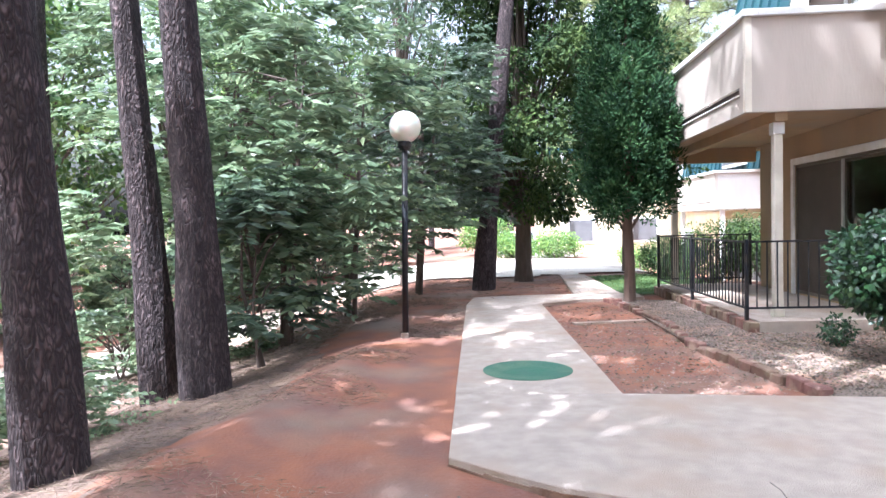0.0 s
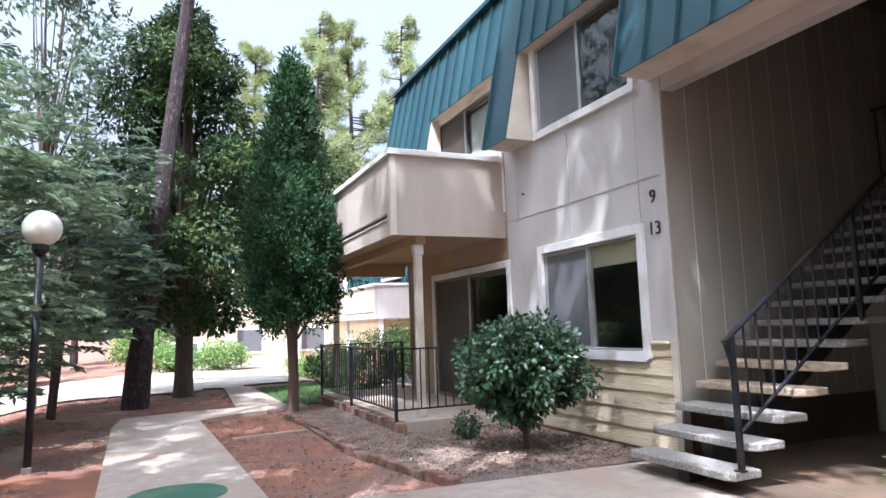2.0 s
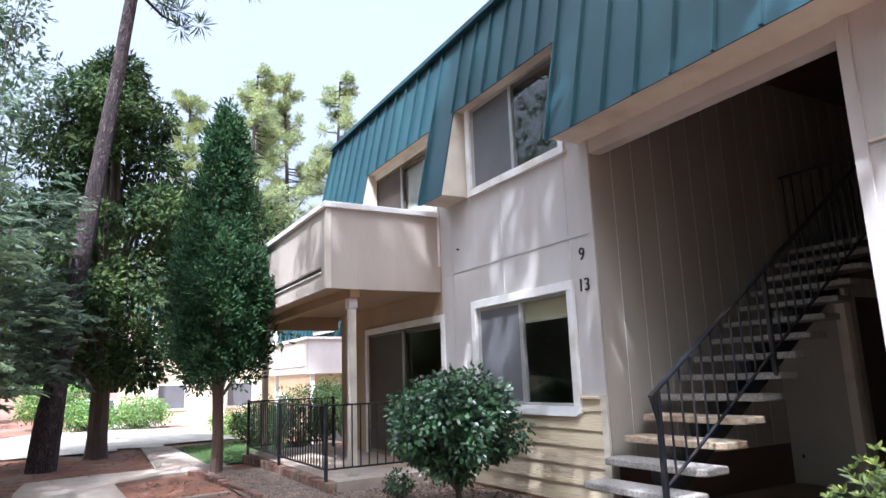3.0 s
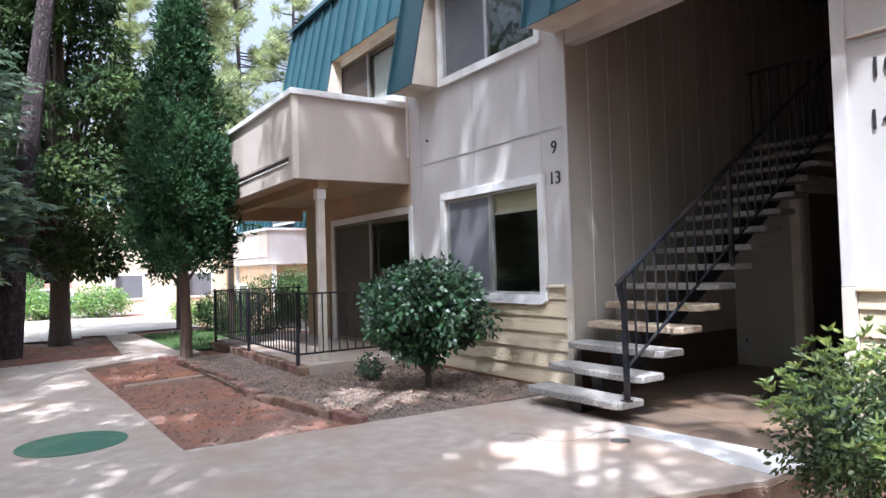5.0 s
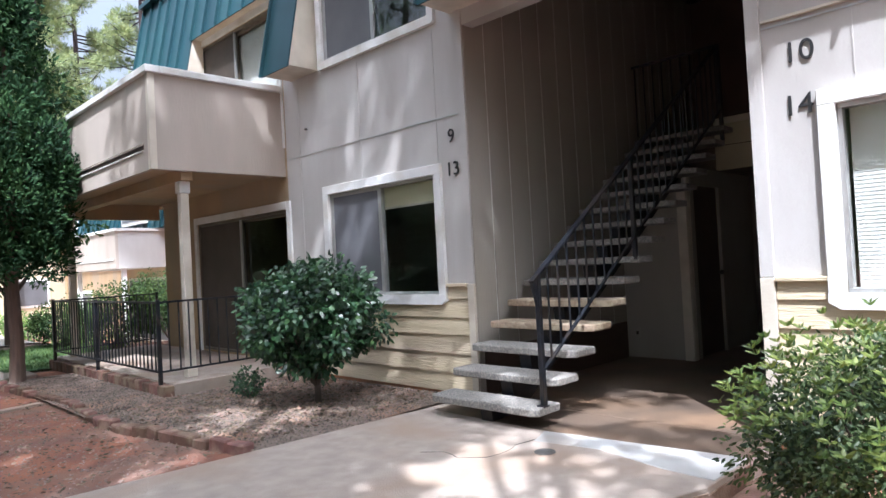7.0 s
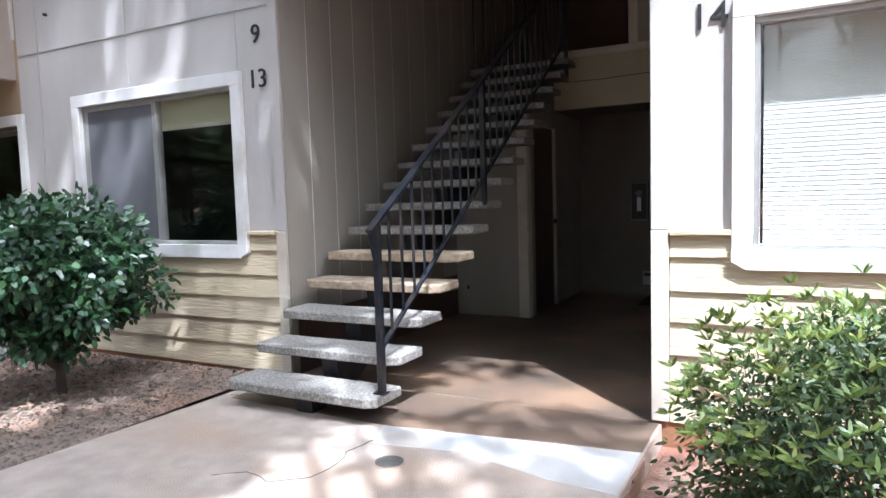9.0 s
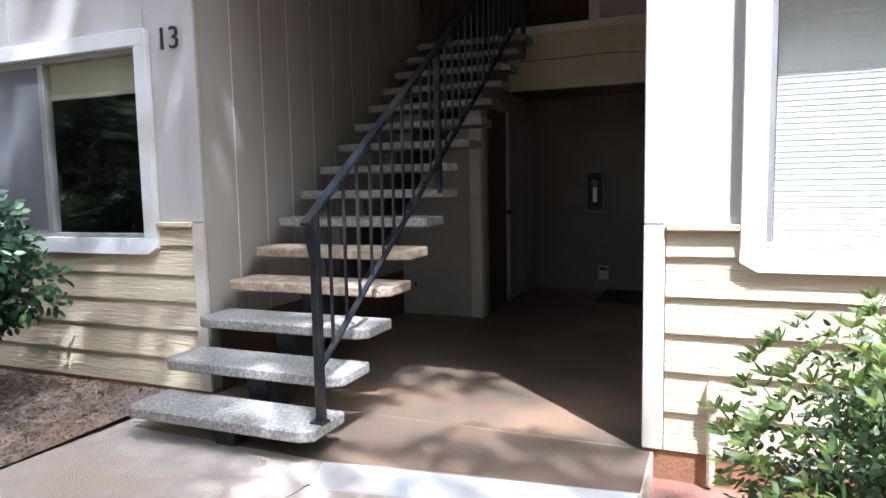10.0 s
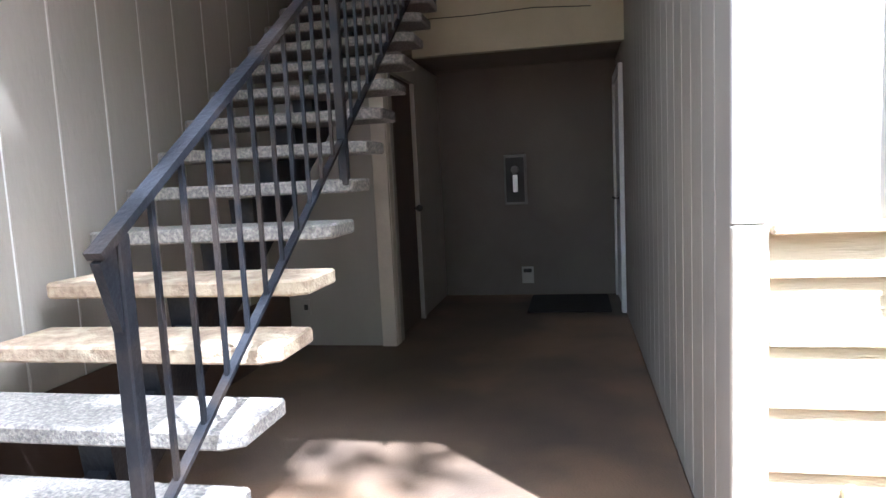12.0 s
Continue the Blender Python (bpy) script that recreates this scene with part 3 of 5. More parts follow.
def edging(name, pts, label, group):
    """Edging bricks laid end to end along a line, each a little askew."""
    t = thing(name, (pts[0][0], pts[0][1], -0.1), label, "brick edging", group)
    rr = random.Random(len(pts))
    me = None
    for (xa, ya), (xb, yb) in zip(pts, pts[1:]):
        d = math.hypot(xb - xa, yb - ya)
        n = max(1, round(d / 0.215))
        for i in range(n):
            k = (i + 0.5) / n
            x, y = xa + (xb - xa) * k, ya + (yb - ya) * k
            if me is None:
                bm = boxes((-0.1, 0.1, -0.05, 0.05, -0.06, 0.055), bev=0.012)
                for v in bm.verts:
                    v.co += noise.noise_vector(v.co * 30) * 0.008
                me = bpy.data.meshes.new("brick")
                bm.to_mesh(me)
                bm.free()
                me.materials.append(M_BRICK)
            o = new("brick", me)
            o.parent = t
            o.matrix_basis = pose(x - pts[0][0], y - pts[0][1], 0.08 + rr.uniform(-0.03, 0.012), rr.uniform(-7, 7), rr.uniform(-5, 5), math.degrees(math.atan2(yb - ya, xb - xa)) + rr.uniform(-9, 9))
            o.scale = (d / n / 0.215, rr.uniform(0.95, 1.3), 1)
    return t


def scalloped(name, pts, label):
    """A low garden edging of upright round-topped pieces, side by side."""
    t = thing(name, (pts[0][0], pts[0][1], -0.1), label, "garden edging")
    bm, r = bmesh.new(), 0.062
    prism(bm, [(-r, -0.08)] + [(-r * math.cos(a * math.pi / 8), 0.03 + r * 0.75 * math.sin(a * math.pi / 8)) for a in range(9)] + [(r, -0.08)], "y", -0.028, 0.028)
    me = bpy.data.meshes.new("scallop")
    bm.to_mesh(me)
    bm.free()
    me.materials.append(M_SCALLOP)
    rr = random.Random(9)
    for (xa, ya), (xb, yb) in zip(pts, pts[1:]):
        n = max(1, round(math.hypot(xb - xa, yb - ya) / (2 * r)))
        for i in range(n):
            k = (i + 0.5) / n
            x, y = xa + (xb - xa) * k, ya + (yb - ya) * k
            o = new("scallop", me)
            o.parent = t
            o.matrix_basis = pose(x - pts[0][0], y - pts[0][1], terrain(x, y) + 0.1 + rr.uniform(-0.012, 0.006), 0, rr.uniform(-4, 4), math.degrees(math.atan2(yb - ya, xb - xa)) + rr.uniform(-5, 5))
    return t


def frame_rect(bm, x0, x1, ya, yb, za, zb, w):
    """A mitred-looking frame of four bars in a plane of x."""
    for r in ((ya, yb, za, za + w), (ya, yb, zb - w, zb), (ya, ya + w, za + w, zb - w), (yb - w, yb, za + w, zb - w)):
        box(bm, x0, x1, *r, bev=min(w, x1 - x0) * 0.12)
    return bm


# ---- building ----
building_wall = thing("wall_west", (XF, 5, 0), "painted plywood wall over tan lap siding, white window trim", kind="structure")
ALONG = ((YL, 13.3), (-7.0, YR))
W1, W2 = (6.03, 7.83, 0.97, 2.16), (0.72, 2.50, 0.97, 2.13)
UW, SL, USL = (6.0, 7.81, 3.74, 4.88), (8.78, 11.42, 0.13, 2.08), (8.85, 11.2, 2.9, 4.77)
bm = bmesh.new()
wall_cells(bm, XF, XF + 0.15, YL + 0.013, 8.74, 1.05, Z_WALL, [W1, UW])
wall_cells(bm, XF, XF + 0.15, -7.0, YR - 0.013, 1.05, Z_WALL, [W2])
box(bm, XF, XF + 0.15, YR, YL, 3.53, Z_WALL)
part("upper_wall", bm, M_UPPER, building_wall, "weathered pinkish grey plywood")
bm = bmesh.new()
wall_cells(bm, XF + 0.004, XF + 0.15, 8.74, 12.75, 0.0, 2.5, [SL])
wall_cells(bm, XF, XF + 0.15, 8.74, 13.3, 2.5, Z_WALL, [USL])
part("patio_wall", bm, M_BEIGE, building_wall, "beige painted plywood")
bm = bmesh.new()
wall_cells(bm, XF + 0.02, XF + 0.15, YL + 0.013, 8.74, 0.02, 1.05, [W1])
wall_cells(bm, XF + 0.02, XF + 0.15, -7.0, YR - 0.013, 0.02, 1.05, [W2])
part("lower_wall", bm, M_TAN, building_wall)
part("footing", boxes((XF - 0.01, XF + 0.15, YL, 8.74, -0.35, 0.03), (XF - 0.01, XF + 0.15, -7.0, YR, -0.35, 0.03)), M_FOUND, building_wall, "red-stained concrete footing")
# thin grooves and seam battens of the plywood
bm = bmesh.new()
for ya, yb in ((YL + 0.2, 8.7), (-6.8, 2.75)):
    box(bm, XF - 0.008, XF + 0.01, ya - 0.2, yb + 0.2 if yb < 5 else yb, 2.70, 2.712)
part("seam_flashing", boxes((XF - 0.03, XF + 0.002, -6.8, 2.9, 2.735, 2.75)), M_CREAM, building_wall)
part("seam_flashing", bm, M_ALU, building_wall, "thin dark horizontal seam")
for y in (5.98, 7.2, 8.42, 1.78, 2.39, 0.56):
    part("joint_strip", boxes((XF - 0.005, XF + 0.01, y - 0.004, y + 0.004, 1.08 if not (6 < y < 7.9 or .7 < y < 2.5) else 2.3, 3.6)), M_UPPER, building_wall)
# lap siding courses, each a sloped board
for ya, yb in ((5.66, 8.72), (-7.0, 2.905)):
    for z0, z1 in ((0.02, 0.205), (0.205, 0.395), (0.395, 0.575), (0.575, 0.745), (0.745, 0.93), (0.93, 1.045)):
        spans = [(ya, yb)]
        w = W1 if ya > 0 else W2
        if z1 > 0.95:
            spans = [(ya, w[0] - 0.1), (w[1] + 0.1, yb)]
        for a, b in spans:
            bm = bmesh.new()
            prism(bm, [(XF - 0.022, z0), (XF + 0.018, z0), (XF + 0.018, z1 + 0.01), (XF - 0.002, z1 + 0.01)], "y", a, b)
            part("siding_board", bm, M_TAN, building_wall)
for a, b in ((5.66, W1[0] - 0.1), (W1[1] + 0.1, 8.72), (W2[1] + 0.1, 2.905), (-7, W2[0] - 0.1)):
    part("cap_moulding", boxes((XF - 0.045, XF + 0.01, a, b, 1.045, 1.075), bev=0.005), M_TAN, building_wall)
part("cap_moulding", boxes((XF - 0.02, XF + 0.003, 11.52, 12.75, 1.04, 1.07), bev=0.004), M_BEIGE, building_wall)
part("corner_board", boxes((XF - 0.03, XF - 0.001, YL - 0.003, YL + 0.085, 0.02, 1.07), bev=0.004), M_CREAM, building_wall)
part("corner_board", boxes((XF - 0.03, XF - 0.001, YR - 0.09, YR + 0.003, 0.02, 1.07), bev=0.004), M_CREAM, building_wall)
part("corner_board", boxes((XF - 0.022, XF - 0.001, YL - 0.003, YL + 0.085, 1.075, Z_MANS), bev=0.004), M_UPPER, building_wall)
part("corner_board", boxes((XF - 0.022, XF - 0.001, YR - 0.09, YR + 0.003, 1.075, Z_MANS), bev=0.004), M_UPPER, building_wall)
# building end, back, roof
part("wall_north", boxes((XF + 0.15, 12, 13.15, 13.3, 2.5, Z_TOP), (XF + 0.15, 12, 12.6, 12.75, -0.3, 2.5)), M_BEIGE, None, "beige end wall", "structure")
part("wall_east", boxes((12, 12.15, -7, 13.3, -0.3, Z_TOP)), M_BEIGE, None, "beige rear wall", "structure")
part("wall_south", boxes((XF + 0.15, 12, -7, -6.85, -0.3, Z_TOP)), M_BEIGE, None, "beige end wall", "structure")
part("roof", boxes((5.62, 12.2, -7.1, 13.35, Z_TOP - 0.15, Z_TOP)), M_BEIGE, None, "flat roof", "structure")
part("floor_upper", boxes((XF + 0.15, 12, YL + 0.15, 13.15, 2.5, 2.7), (XF + 0.15, 12, -6.85, YR - 0.15, 2.5, 2.7), (9.2, 12, YR, YL, 2.28, 2.7)), M_ROOM, None, "upper floor slab", "structure")
part("floor_rooms", boxes((XF + 0.15, 12, YL + 0.15, 12.6, -0.2, 0.1), (XF + 0.15, 12, -6.85, YR - 0.15, -0.2, 0.1)), M_ROOM, None, "room floor", "structure")
part("partition", boxes((XF + 0.15, 12, 8.55, 8.65, 0.1, 2.5), (XF + 0.15, 12, 8.3, 8.4, 2.7, Z_TOP), (9, 9.1, YL + 0.15, 12.6, 0.1, 2.5), (9, 9.1, YL + .15, 13.15, 2.7, Z_TOP)), M_ROOM, None, "plain room partition", "structure")


def panelled(name, y, face, x0, x1, z0, z1, label, step=0.305):
    """A wall along x clad in upright boards with open grooves between."""
    s = 1 if face > 0 else -1
    ya, yb = (y - 0.15, y - 0.012) if s > 0 else (y + 0.012, y + 0.15)
    w = part(name, boxes((x0, x1, ya, yb, z0, z1)), M_HALL, None, label, "structure")
    x = XF + 0.001
    while x < x1 - 0.02:
        e = min(x + step, x1)
        part("board", boxes((x + 0.005, e - 0.005, min(y, y - s * 0.012), max(y, y - s * 0.012), z0, z1 if x > XF + 0.1 else Z_MANS - 0.01), bev=0.003), M_HALL, w)
        # white strip in the groove paints the light its edges catch
        part("groove_strip", boxes((e - 0.005, e + 0.005, min(y - s * 0.004, y - s * 0.011), max(y - s * 0.004, y - s * 0.011), z0, z1 if x > XF + 0.1 else Z_MANS - 0.01)), M_TRIM, w)
        x = e
    return w


panelled("wall_hall_north", YL, -1, XF + 0.151, 12, 0.0, Z_TOP, "tall greige wall of grooved plywood boards beside the stair")
panelled("wall_hall_south", YR, 1, XF + 0.151, 12, 0.0, Z_TOP, "greige wall of grooved plywood boards in the breezeway", 0.2)
HB = 10.25
# back wall colour carries the shade at the far end
part("wall_hall_back", boxes((HB, HB + 0.1, YR, YL, 0, 2.28)), M_HALLBACK, None, "plain back wall of the breezeway, its shade put into a dark taupe", "structure")
# landing wall and ceiling coloured dark to stand in for stairwell shade
part("wall_landing", boxes((10.6, 10.7, YR, YL, 2.7, 5.0)), M_DOOR_SHADE, None, "wall behind the upper landing, stairwell shade put into its dark brown", "structure")
part("ceiling_hall", boxes((XF + 0.15, 12, YR, YL, 4.95, 5.1)), M_DOOR_SHADE, None, "high ceiling over the stair, shade put into its dark brown", "structure")
# floor edge panel above the passage, opening and trim above it
edge = part("floor_edge_panel", boxes((9.12, 9.2, YR, 4.72, 2.24, 2.86)), M_EDGE, None, "greige panel that hides the upper floor edge", "structure")
part("trim_board", boxes((9.1, 9.119, YR, 4.72, 2.80, 2.88), bev=0.004), M_CREAM, edge)
part("trim_board", boxes((9.1, 9.119, 3.78, 3.88, 2.88, 5.3), bev=0.004), M_CREAM, edge)
part("panel_wall", boxes((9.12, 9.2, YR, 3.80, 2.86, 5.3)), M_HALL, edge)
bm = bmesh.new()
tube(bm, [(9.118, 3.25, 2.52), (9.118, 3.7, 2.55), (9.118, 4.2, 2.535), (9.118, 4.6, 2.54)], [0.004] * 4, 4)
part("crack_line", bm, M_BLACK, edge, "dark panel joint")

# closet under the stair
part("kick_panel", boxes((XF + 0.06, 8.2, YL - 0.018, YL - 0.0125, 0.003, 0.44)), M_DOOR_SHADE, None, "dark brown panel low on the wall under the stair", "structure")
closet = thing("closet", (8.24, 5.1, 0), "greige closet box under the stair with a dark side door", "closet")
part("front_panel", boxes((8.24, 8.29, 4.75, YL, 0, 2.02)), M_HALL, closet)
part("side_wall", boxes((8.29, 8.42, 4.75, 4.8, 0, 2.24), (9.16, HB, 4.75, 4.8, 0, 2.24), (8.42, 9.16, 4.75, 4.8, 2.04, 2.24)), M_HALL, closet)
part("corner_trim", boxes((8.215, 8.24, 4.73, 4.84, 0, 2.02), bev=0.004), M_CREAM, closet)
part("corner_trim", boxes((8.24, 8.33, 4.725, 4.75, 0, 2.2), bev=0.004), M_CREAM, closet)
part("door_trim", boxes((8.36, 8.43, 4.728, 4.749, 0, 2.1), (9.15, 9.22, 4.728, 4.749, 0, 2.1), (8.43, 9.15, 4.728, 4.749, 2.03, 2.1)), M_HALL, closet)
cd = part("door", boxes((8.43, 9.15, 4.765, 4.8, 0.01, 2.03), bev=0.003), M_DOOR_SHADE, closet, "dark brown flush door")
bm = bmesh.new()
bmesh.ops.create_icosphere(bm, subdivisions=2, radius=0.03, matrix=Matrix.Translation((9.08, 4.715, 0.98)))
box(bm, 9.07, 9.09, 4.72, 4.766, 0.97, 0.99)
part("knob", bm, M_BLACK, cd)

# unit door in the south wall, its white trim standing proud
d1 = thing("door_1", (9.7, YR, 0), "white trimmed unit door at the dark end of the breezeway", kind="structure")
part("door_frame", boxes((9.34, 9.42, YR, YR + 0.04, 0, 2.1), (9.42, 10.2, YR, YR + 0.04, 2.03, 2.1), (10.17, 10.24, YR, YR + 0.04, 0, 2.03), bev=0.004), M_TRIM, d1)
part("door_leaf", boxes((9.42, 10.17, YR + 0.001, YR + 0.02, 0.01, 2.03)), M_TRIM, d1)
bm = bmesh.new()
tube(bm, [(9.5, YR + 0.02, 0.98), (9.5, YR + 0.08, 0.98), (9.6, YR + 0.085, 0.98)], [0.02, 0.012, 0.01], 8)
part("door_handle", bm, M_BLACK, d1)
lone("doormat", boxes((9.36, 10.15, 3.12, 3.85, 0.003, 0.018), bev=0.004), M_MAT, "black rubber doormat on the brown concrete floor", "doormat")

bx = thing("meter_box", (HB, 3.99, 1.17), "tall grey metal meter box on the back wall", "meter box")
part("case", boxes((HB - 0.07, HB, 3.88, 4.10, 0.92, 1.42), bev=0.008), M_BOXM, bx)
part("cover_plate", boxes((HB - 0.078, HB - 0.07, 3.90, 4.08, 0.95, 1.39)), M_BLACK, bx)
bm = bmesh.new()
tube(bm, [(HB - 0.078, 3.99, 1.27), (HB - 0.13, 3.99, 1.27)], [0.04, 0.034], 14)
part("meter_dial", bm, M_BOXM, bx)
part("label_plate", boxes((HB - 0.10, HB - 0.078, 3.965, 4.01, 1.05, 1.22)), M_ALU, bx)
ol = thing("wall_outlet", (HB, 3.9, 0.21), "small outdoor outlet with a raised dark cover, low on the wall", "outlet")
part("plate", boxes((HB - 0.012, HB, 3.84, 3.96, 0.12, 0.29), bev=0.003), M_HALL, ol)
part("flap", boxes((HB - 0.045, HB - 0.012, 3.86, 3.94, 0.235, 0.27), bev=0.003), M_BLACK, ol)
ol2 = thing("wall_outlet", (8.24, 5.4, 0.3), "small outlet plate on the closet front", "outlet")
part("plate", boxes((8.228, 8.24, 5.40, 5.47, 0.24, 0.36), bev=0.003), M_HALL, ol2)
part("socket", boxes((8.224, 8.228, 5.42, 5.45, 0.28, 0.32)), M_BLACK, ol2)


# ---- mansard roof ----
mans = thing("mansard_roof", (5.3, 5, Z_MANS), "green standing seam metal mansard with openings cut for windows", kind="structure")
XO, XT = 5.08, 5.57               # its outer foot and its top edge


def mx(z):
    return XO + (XT - XO) * (z - Z_MANS) / (Z_TOP + 0.02 - Z_MANS)


def mansard_piece(y0, y1, z0):
    """Metal pans between y0 and y1 from z0 up, with upright seams, over a thick body."""
    zt = Z_TOP + 0.02
    bm = bmesh.new()
    prism(bm, [(mx(z0) + 0.02, z0), (XF - 0.002, z0), (XF - 0.002, Z_WALL + 0.01), (mx(zt) + 0.06, zt), (mx(zt) + 0.02, zt)], "y", y0 + 0.002, y1 - 0.002)
    part("cladding_box", bm, M_CREAM, mans, "cream painted soffit and cheek")
    n = max(1, round((y1 - y0) / 0.405))
    for i in range(n):
        a, b = y0 + (y1 - y0) * i / n, y0 + (y1 - y0) * (i + 1) / n
        bm = bmesh.new()
        prism(bm, [(mx(z0), z0 - 0.012), (mx(z0) + 0.018, z0 - 0.012), (mx(zt) + 0.018, zt), (mx(zt), zt)], "y", a + 0.012, b - 0.012)
        part("metal_pan", bm, M_ROOF, mans)
        bm = bmesh.new()
        prism(bm, [(mx(z0) - 0.042, z0 - 0.012), (mx(z0) + 0.018, z0 - 0.012), (mx(zt) + 0.018, zt), (mx(zt) - 0.042, zt)], "y", b - 0.012, b + 0.012)
        part("seam_rib", bm, M_ROOF, mans)


mansard_piece(-7.0, 5.72, Z_MANS)
mansard_piece(5.72, 7.95, 4.87)
mansard_piece(7.95, 8.54, Z_MANS)
mansard_piece(8.54, 10.95, 4.86)
mansard_piece(10.95, 13.3, Z_MANS)
part("ridge_cap", boxes((XT - 0.1, XT + 0.12, -7.05, 13.35, Z_TOP + 0.02, Z_TOP + 0.09)), M_ROOF, mans)


# ---- windows ----
def window(name, w, trim, label, chamfer=0.07, screen=True, screen_side=1, extra=None):
    """A sliding window in the west wall: trim, aluminium frame, two panes, a screen on one half."""
    ya, yb, za, zb = w
    t = thing(name, (XF, (ya + yb) / 2, za), label, kind="structure")
    bm, tw, x0, x1 = bmesh.new(), trim, XF - 0.045, XF - 0.002
    for r in ((ya - tw, ya, za, zb), (yb, yb + tw, za, zb), (ya - tw, yb + tw, zb, zb + tw)):
        box(bm, x0, x1, *r, bev=0.004)
    c = chamfer
    prism(bm, [(ya - tw, za), (yb + tw, za), (yb + tw, za - tw + c * 0.6), (yb + tw - c, za - tw), (ya - tw + c, za - tw), (ya - tw, za - tw + c * 0.6)], "x", x0 - 0.004, x1)
    part("window_trim", bm, M_TRIM, t)
    part("window_frame", frame_rect(bmesh.new(), XF + 0.005, XF + 0.08, ya, yb, za, zb, 0.028), M_ALU, t)
    mid = (ya + yb) / 2
    part("meeting_stile", boxes((XF + 0.01, XF + 0.07, mid - 0.02, mid + 0.02, za + 0.028, zb - 0.028), bev=0.003), M_ALU, t)
    lo, hi = (mid + 0.02, yb - 0.028), (ya + 0.028, mid - 0.02)
    for (a, b), x in ((lo, XF + 0.05), (hi, XF + 0.035)):
        o = part("pane", boxes((x, x + 0.005, a, b, za + 0.028, zb - 0.028)), M_GLASS, t)
        o.visible_shadow = False
    if screen:
        part("insect_screen", boxes((XF + 0.015, XF + 0.018, lo[0] + 0.012, lo[1] - 0.012, za + 0.04, zb - 0.04)), M_SCREEN, t, "grey insect screen over one half")
        part("screen_frame", frame_rect(bmesh.new(), XF + 0.012, XF + 0.024, lo[0], lo[1], za + 0.028, zb - 0.028, 0.014), M_ALU, t)
        part("latch", boxes((XF + 0.0, XF + 0.012, mid - 0.045, mid - 0.025, za + 0.3, za + 0.42), bev=0.002), M_ALU, t)
    return t


w1 = window("window_1", W1, 0.1, "white trimmed sliding window with a screen and dark glass")
window("window_2", W2, 0.1, "white trimmed window with closed white blinds", screen=False)
window("window_3", UW, 0.09, "upper sliding window in a mansard recess, one half screened", chamfer=0.03)
# blinds
shade = thing("roller_blind", (XF + 0.07, 6.5, 2.1), "cream roller shade drawn a little down behind the glass", "window shade")
part("cloth", boxes((XF + 0.07, XF + 0.074, 6.06, 6.92, 1.92, 2.13)), M_CURTAIN, shade)
part("bottom_bar", boxes((XF + 0.064, XF + 0.079, 6.06, 6.92, 1.895, 1.922), bev=0.003), M_CREAM, shade)
blind = thing("window_blind", (XF + 0.12, 1.6, 1.5), "closed white horizontal blind filling the window", "window blind")
me = None
for i in range(46):
    z = 1.01 + i * 0.0245
    if me is None:
        o = part("slat", box(bmesh.new(), -0.0012, 0.0012, -0.85, 0.85, -0.0145, 0.0145), M_BLIND, None)
        me = o.data
        o.parent = blind
    else:
        o = new("slat", me)
        o.parent = blind
    o.matrix_basis = pose(0, 0.01, z - 1.5, 0, 7, 0)
part("head_rail", boxes((XF + 0.105, XF + 0.135, 0.76, 2.46, 2.115, 2.14)), M_BLIND, blind)


def slider(name, w, label, z_up):
    ya, yb, za, zb = w
    t = thing(name, (XF, (ya + yb) / 2, za), label, kind="structure")
    part("door_trim", boxes((XF - 0.03, XF + 0.003, ya - 0.09, ya, za - 0.03, zb + 0.1), (XF - 0.03, XF + 0.003, yb, yb + 0.09, za - 0.03, zb + 0.1), (XF - 0.03, XF + 0.003, ya, yb, zb, zb + 0.1), bev=0.004), M_TRIM, t)
    part("door_frame", frame_rect(bmesh.new(), XF + 0.01, XF + 0.1, ya, yb, za, zb, 0.035), M_DARKALU, t)
    mid = (ya + yb) / 2
    for a, b, x in ((ya + 0.035, mid + 0.02, XF + 0.065), (mid - 0.02, yb - 0.035, XF + 0.03)):
        p = part("sliding_panel", frame_rect(bmesh.new(), x, x + 0.03, a, b, za + 0.035, zb - 0.035, 0.04), M_DARKALU, t)
        o = part("pane", boxes((x + 0.012, x + 0.017, a + 0.04, b - 0.04, za + 0.075, zb - 0.075)), M_GLASS, p)
        o.visible_shadow = False
    part("insect_screen", boxes((XF + 0.018, XF + 0.021, mid, yb - 0.04, za + 0.05, zb - 0.05)), M_SCREEN_BROWN, t, "brown insect screen over one half")
    part("screen_stile", boxes((XF + 0.004, XF + 0.03, mid - 0.05, mid - 0.01, za + 0.035, zb - 0.035)), M_ALU, t)
    return t


slider("sliding_door", SL, "bronze framed sliding glass patio door in cream trim", 0)
slider("sliding_door_upper", USL, "balcony sliding glass door in white trim", 0)
vb = thing("vertical_blind", (XF + 0.13, 9.6, 2.8), "open vertical blind strips behind the balcony door glass", "vertical blind")
for i in range(11):
    part("strip", box(bmesh.new(), -0.002, 0.002, -0.04, 0.04, 0, 1.8, m=pose(XF + 0.14, 8.95 + i * 0.11, 2.9, 0, 0, 40)), M_BLIND, vb)


# ---- house numbers ----
def number(ch, y, z, h=0.13):
    cu = bpy.data.curves.new("house_number", "FONT")
    cu.body, cu.size, cu.extrude, cu.align_x = ch, h * 1.45, 0.004, "CENTER"
    tmp = new("house_number", cu)
    me = bpy.data.meshes.new_from_object(tmp)
    bpy.data.objects.remove(tmp)
    me.materials.clear()
    me.materials.append(M_INK)
    ob = new("house_number", me)
    ob.matrix_basis = pose(XF - 0.008, y, z - h / 2, 90, 0, -90)
    return tagged(ob, "black metal house number %s on the grey wall" % ch, "house number", "house numbers")


number("9", 5.78, 2.51)
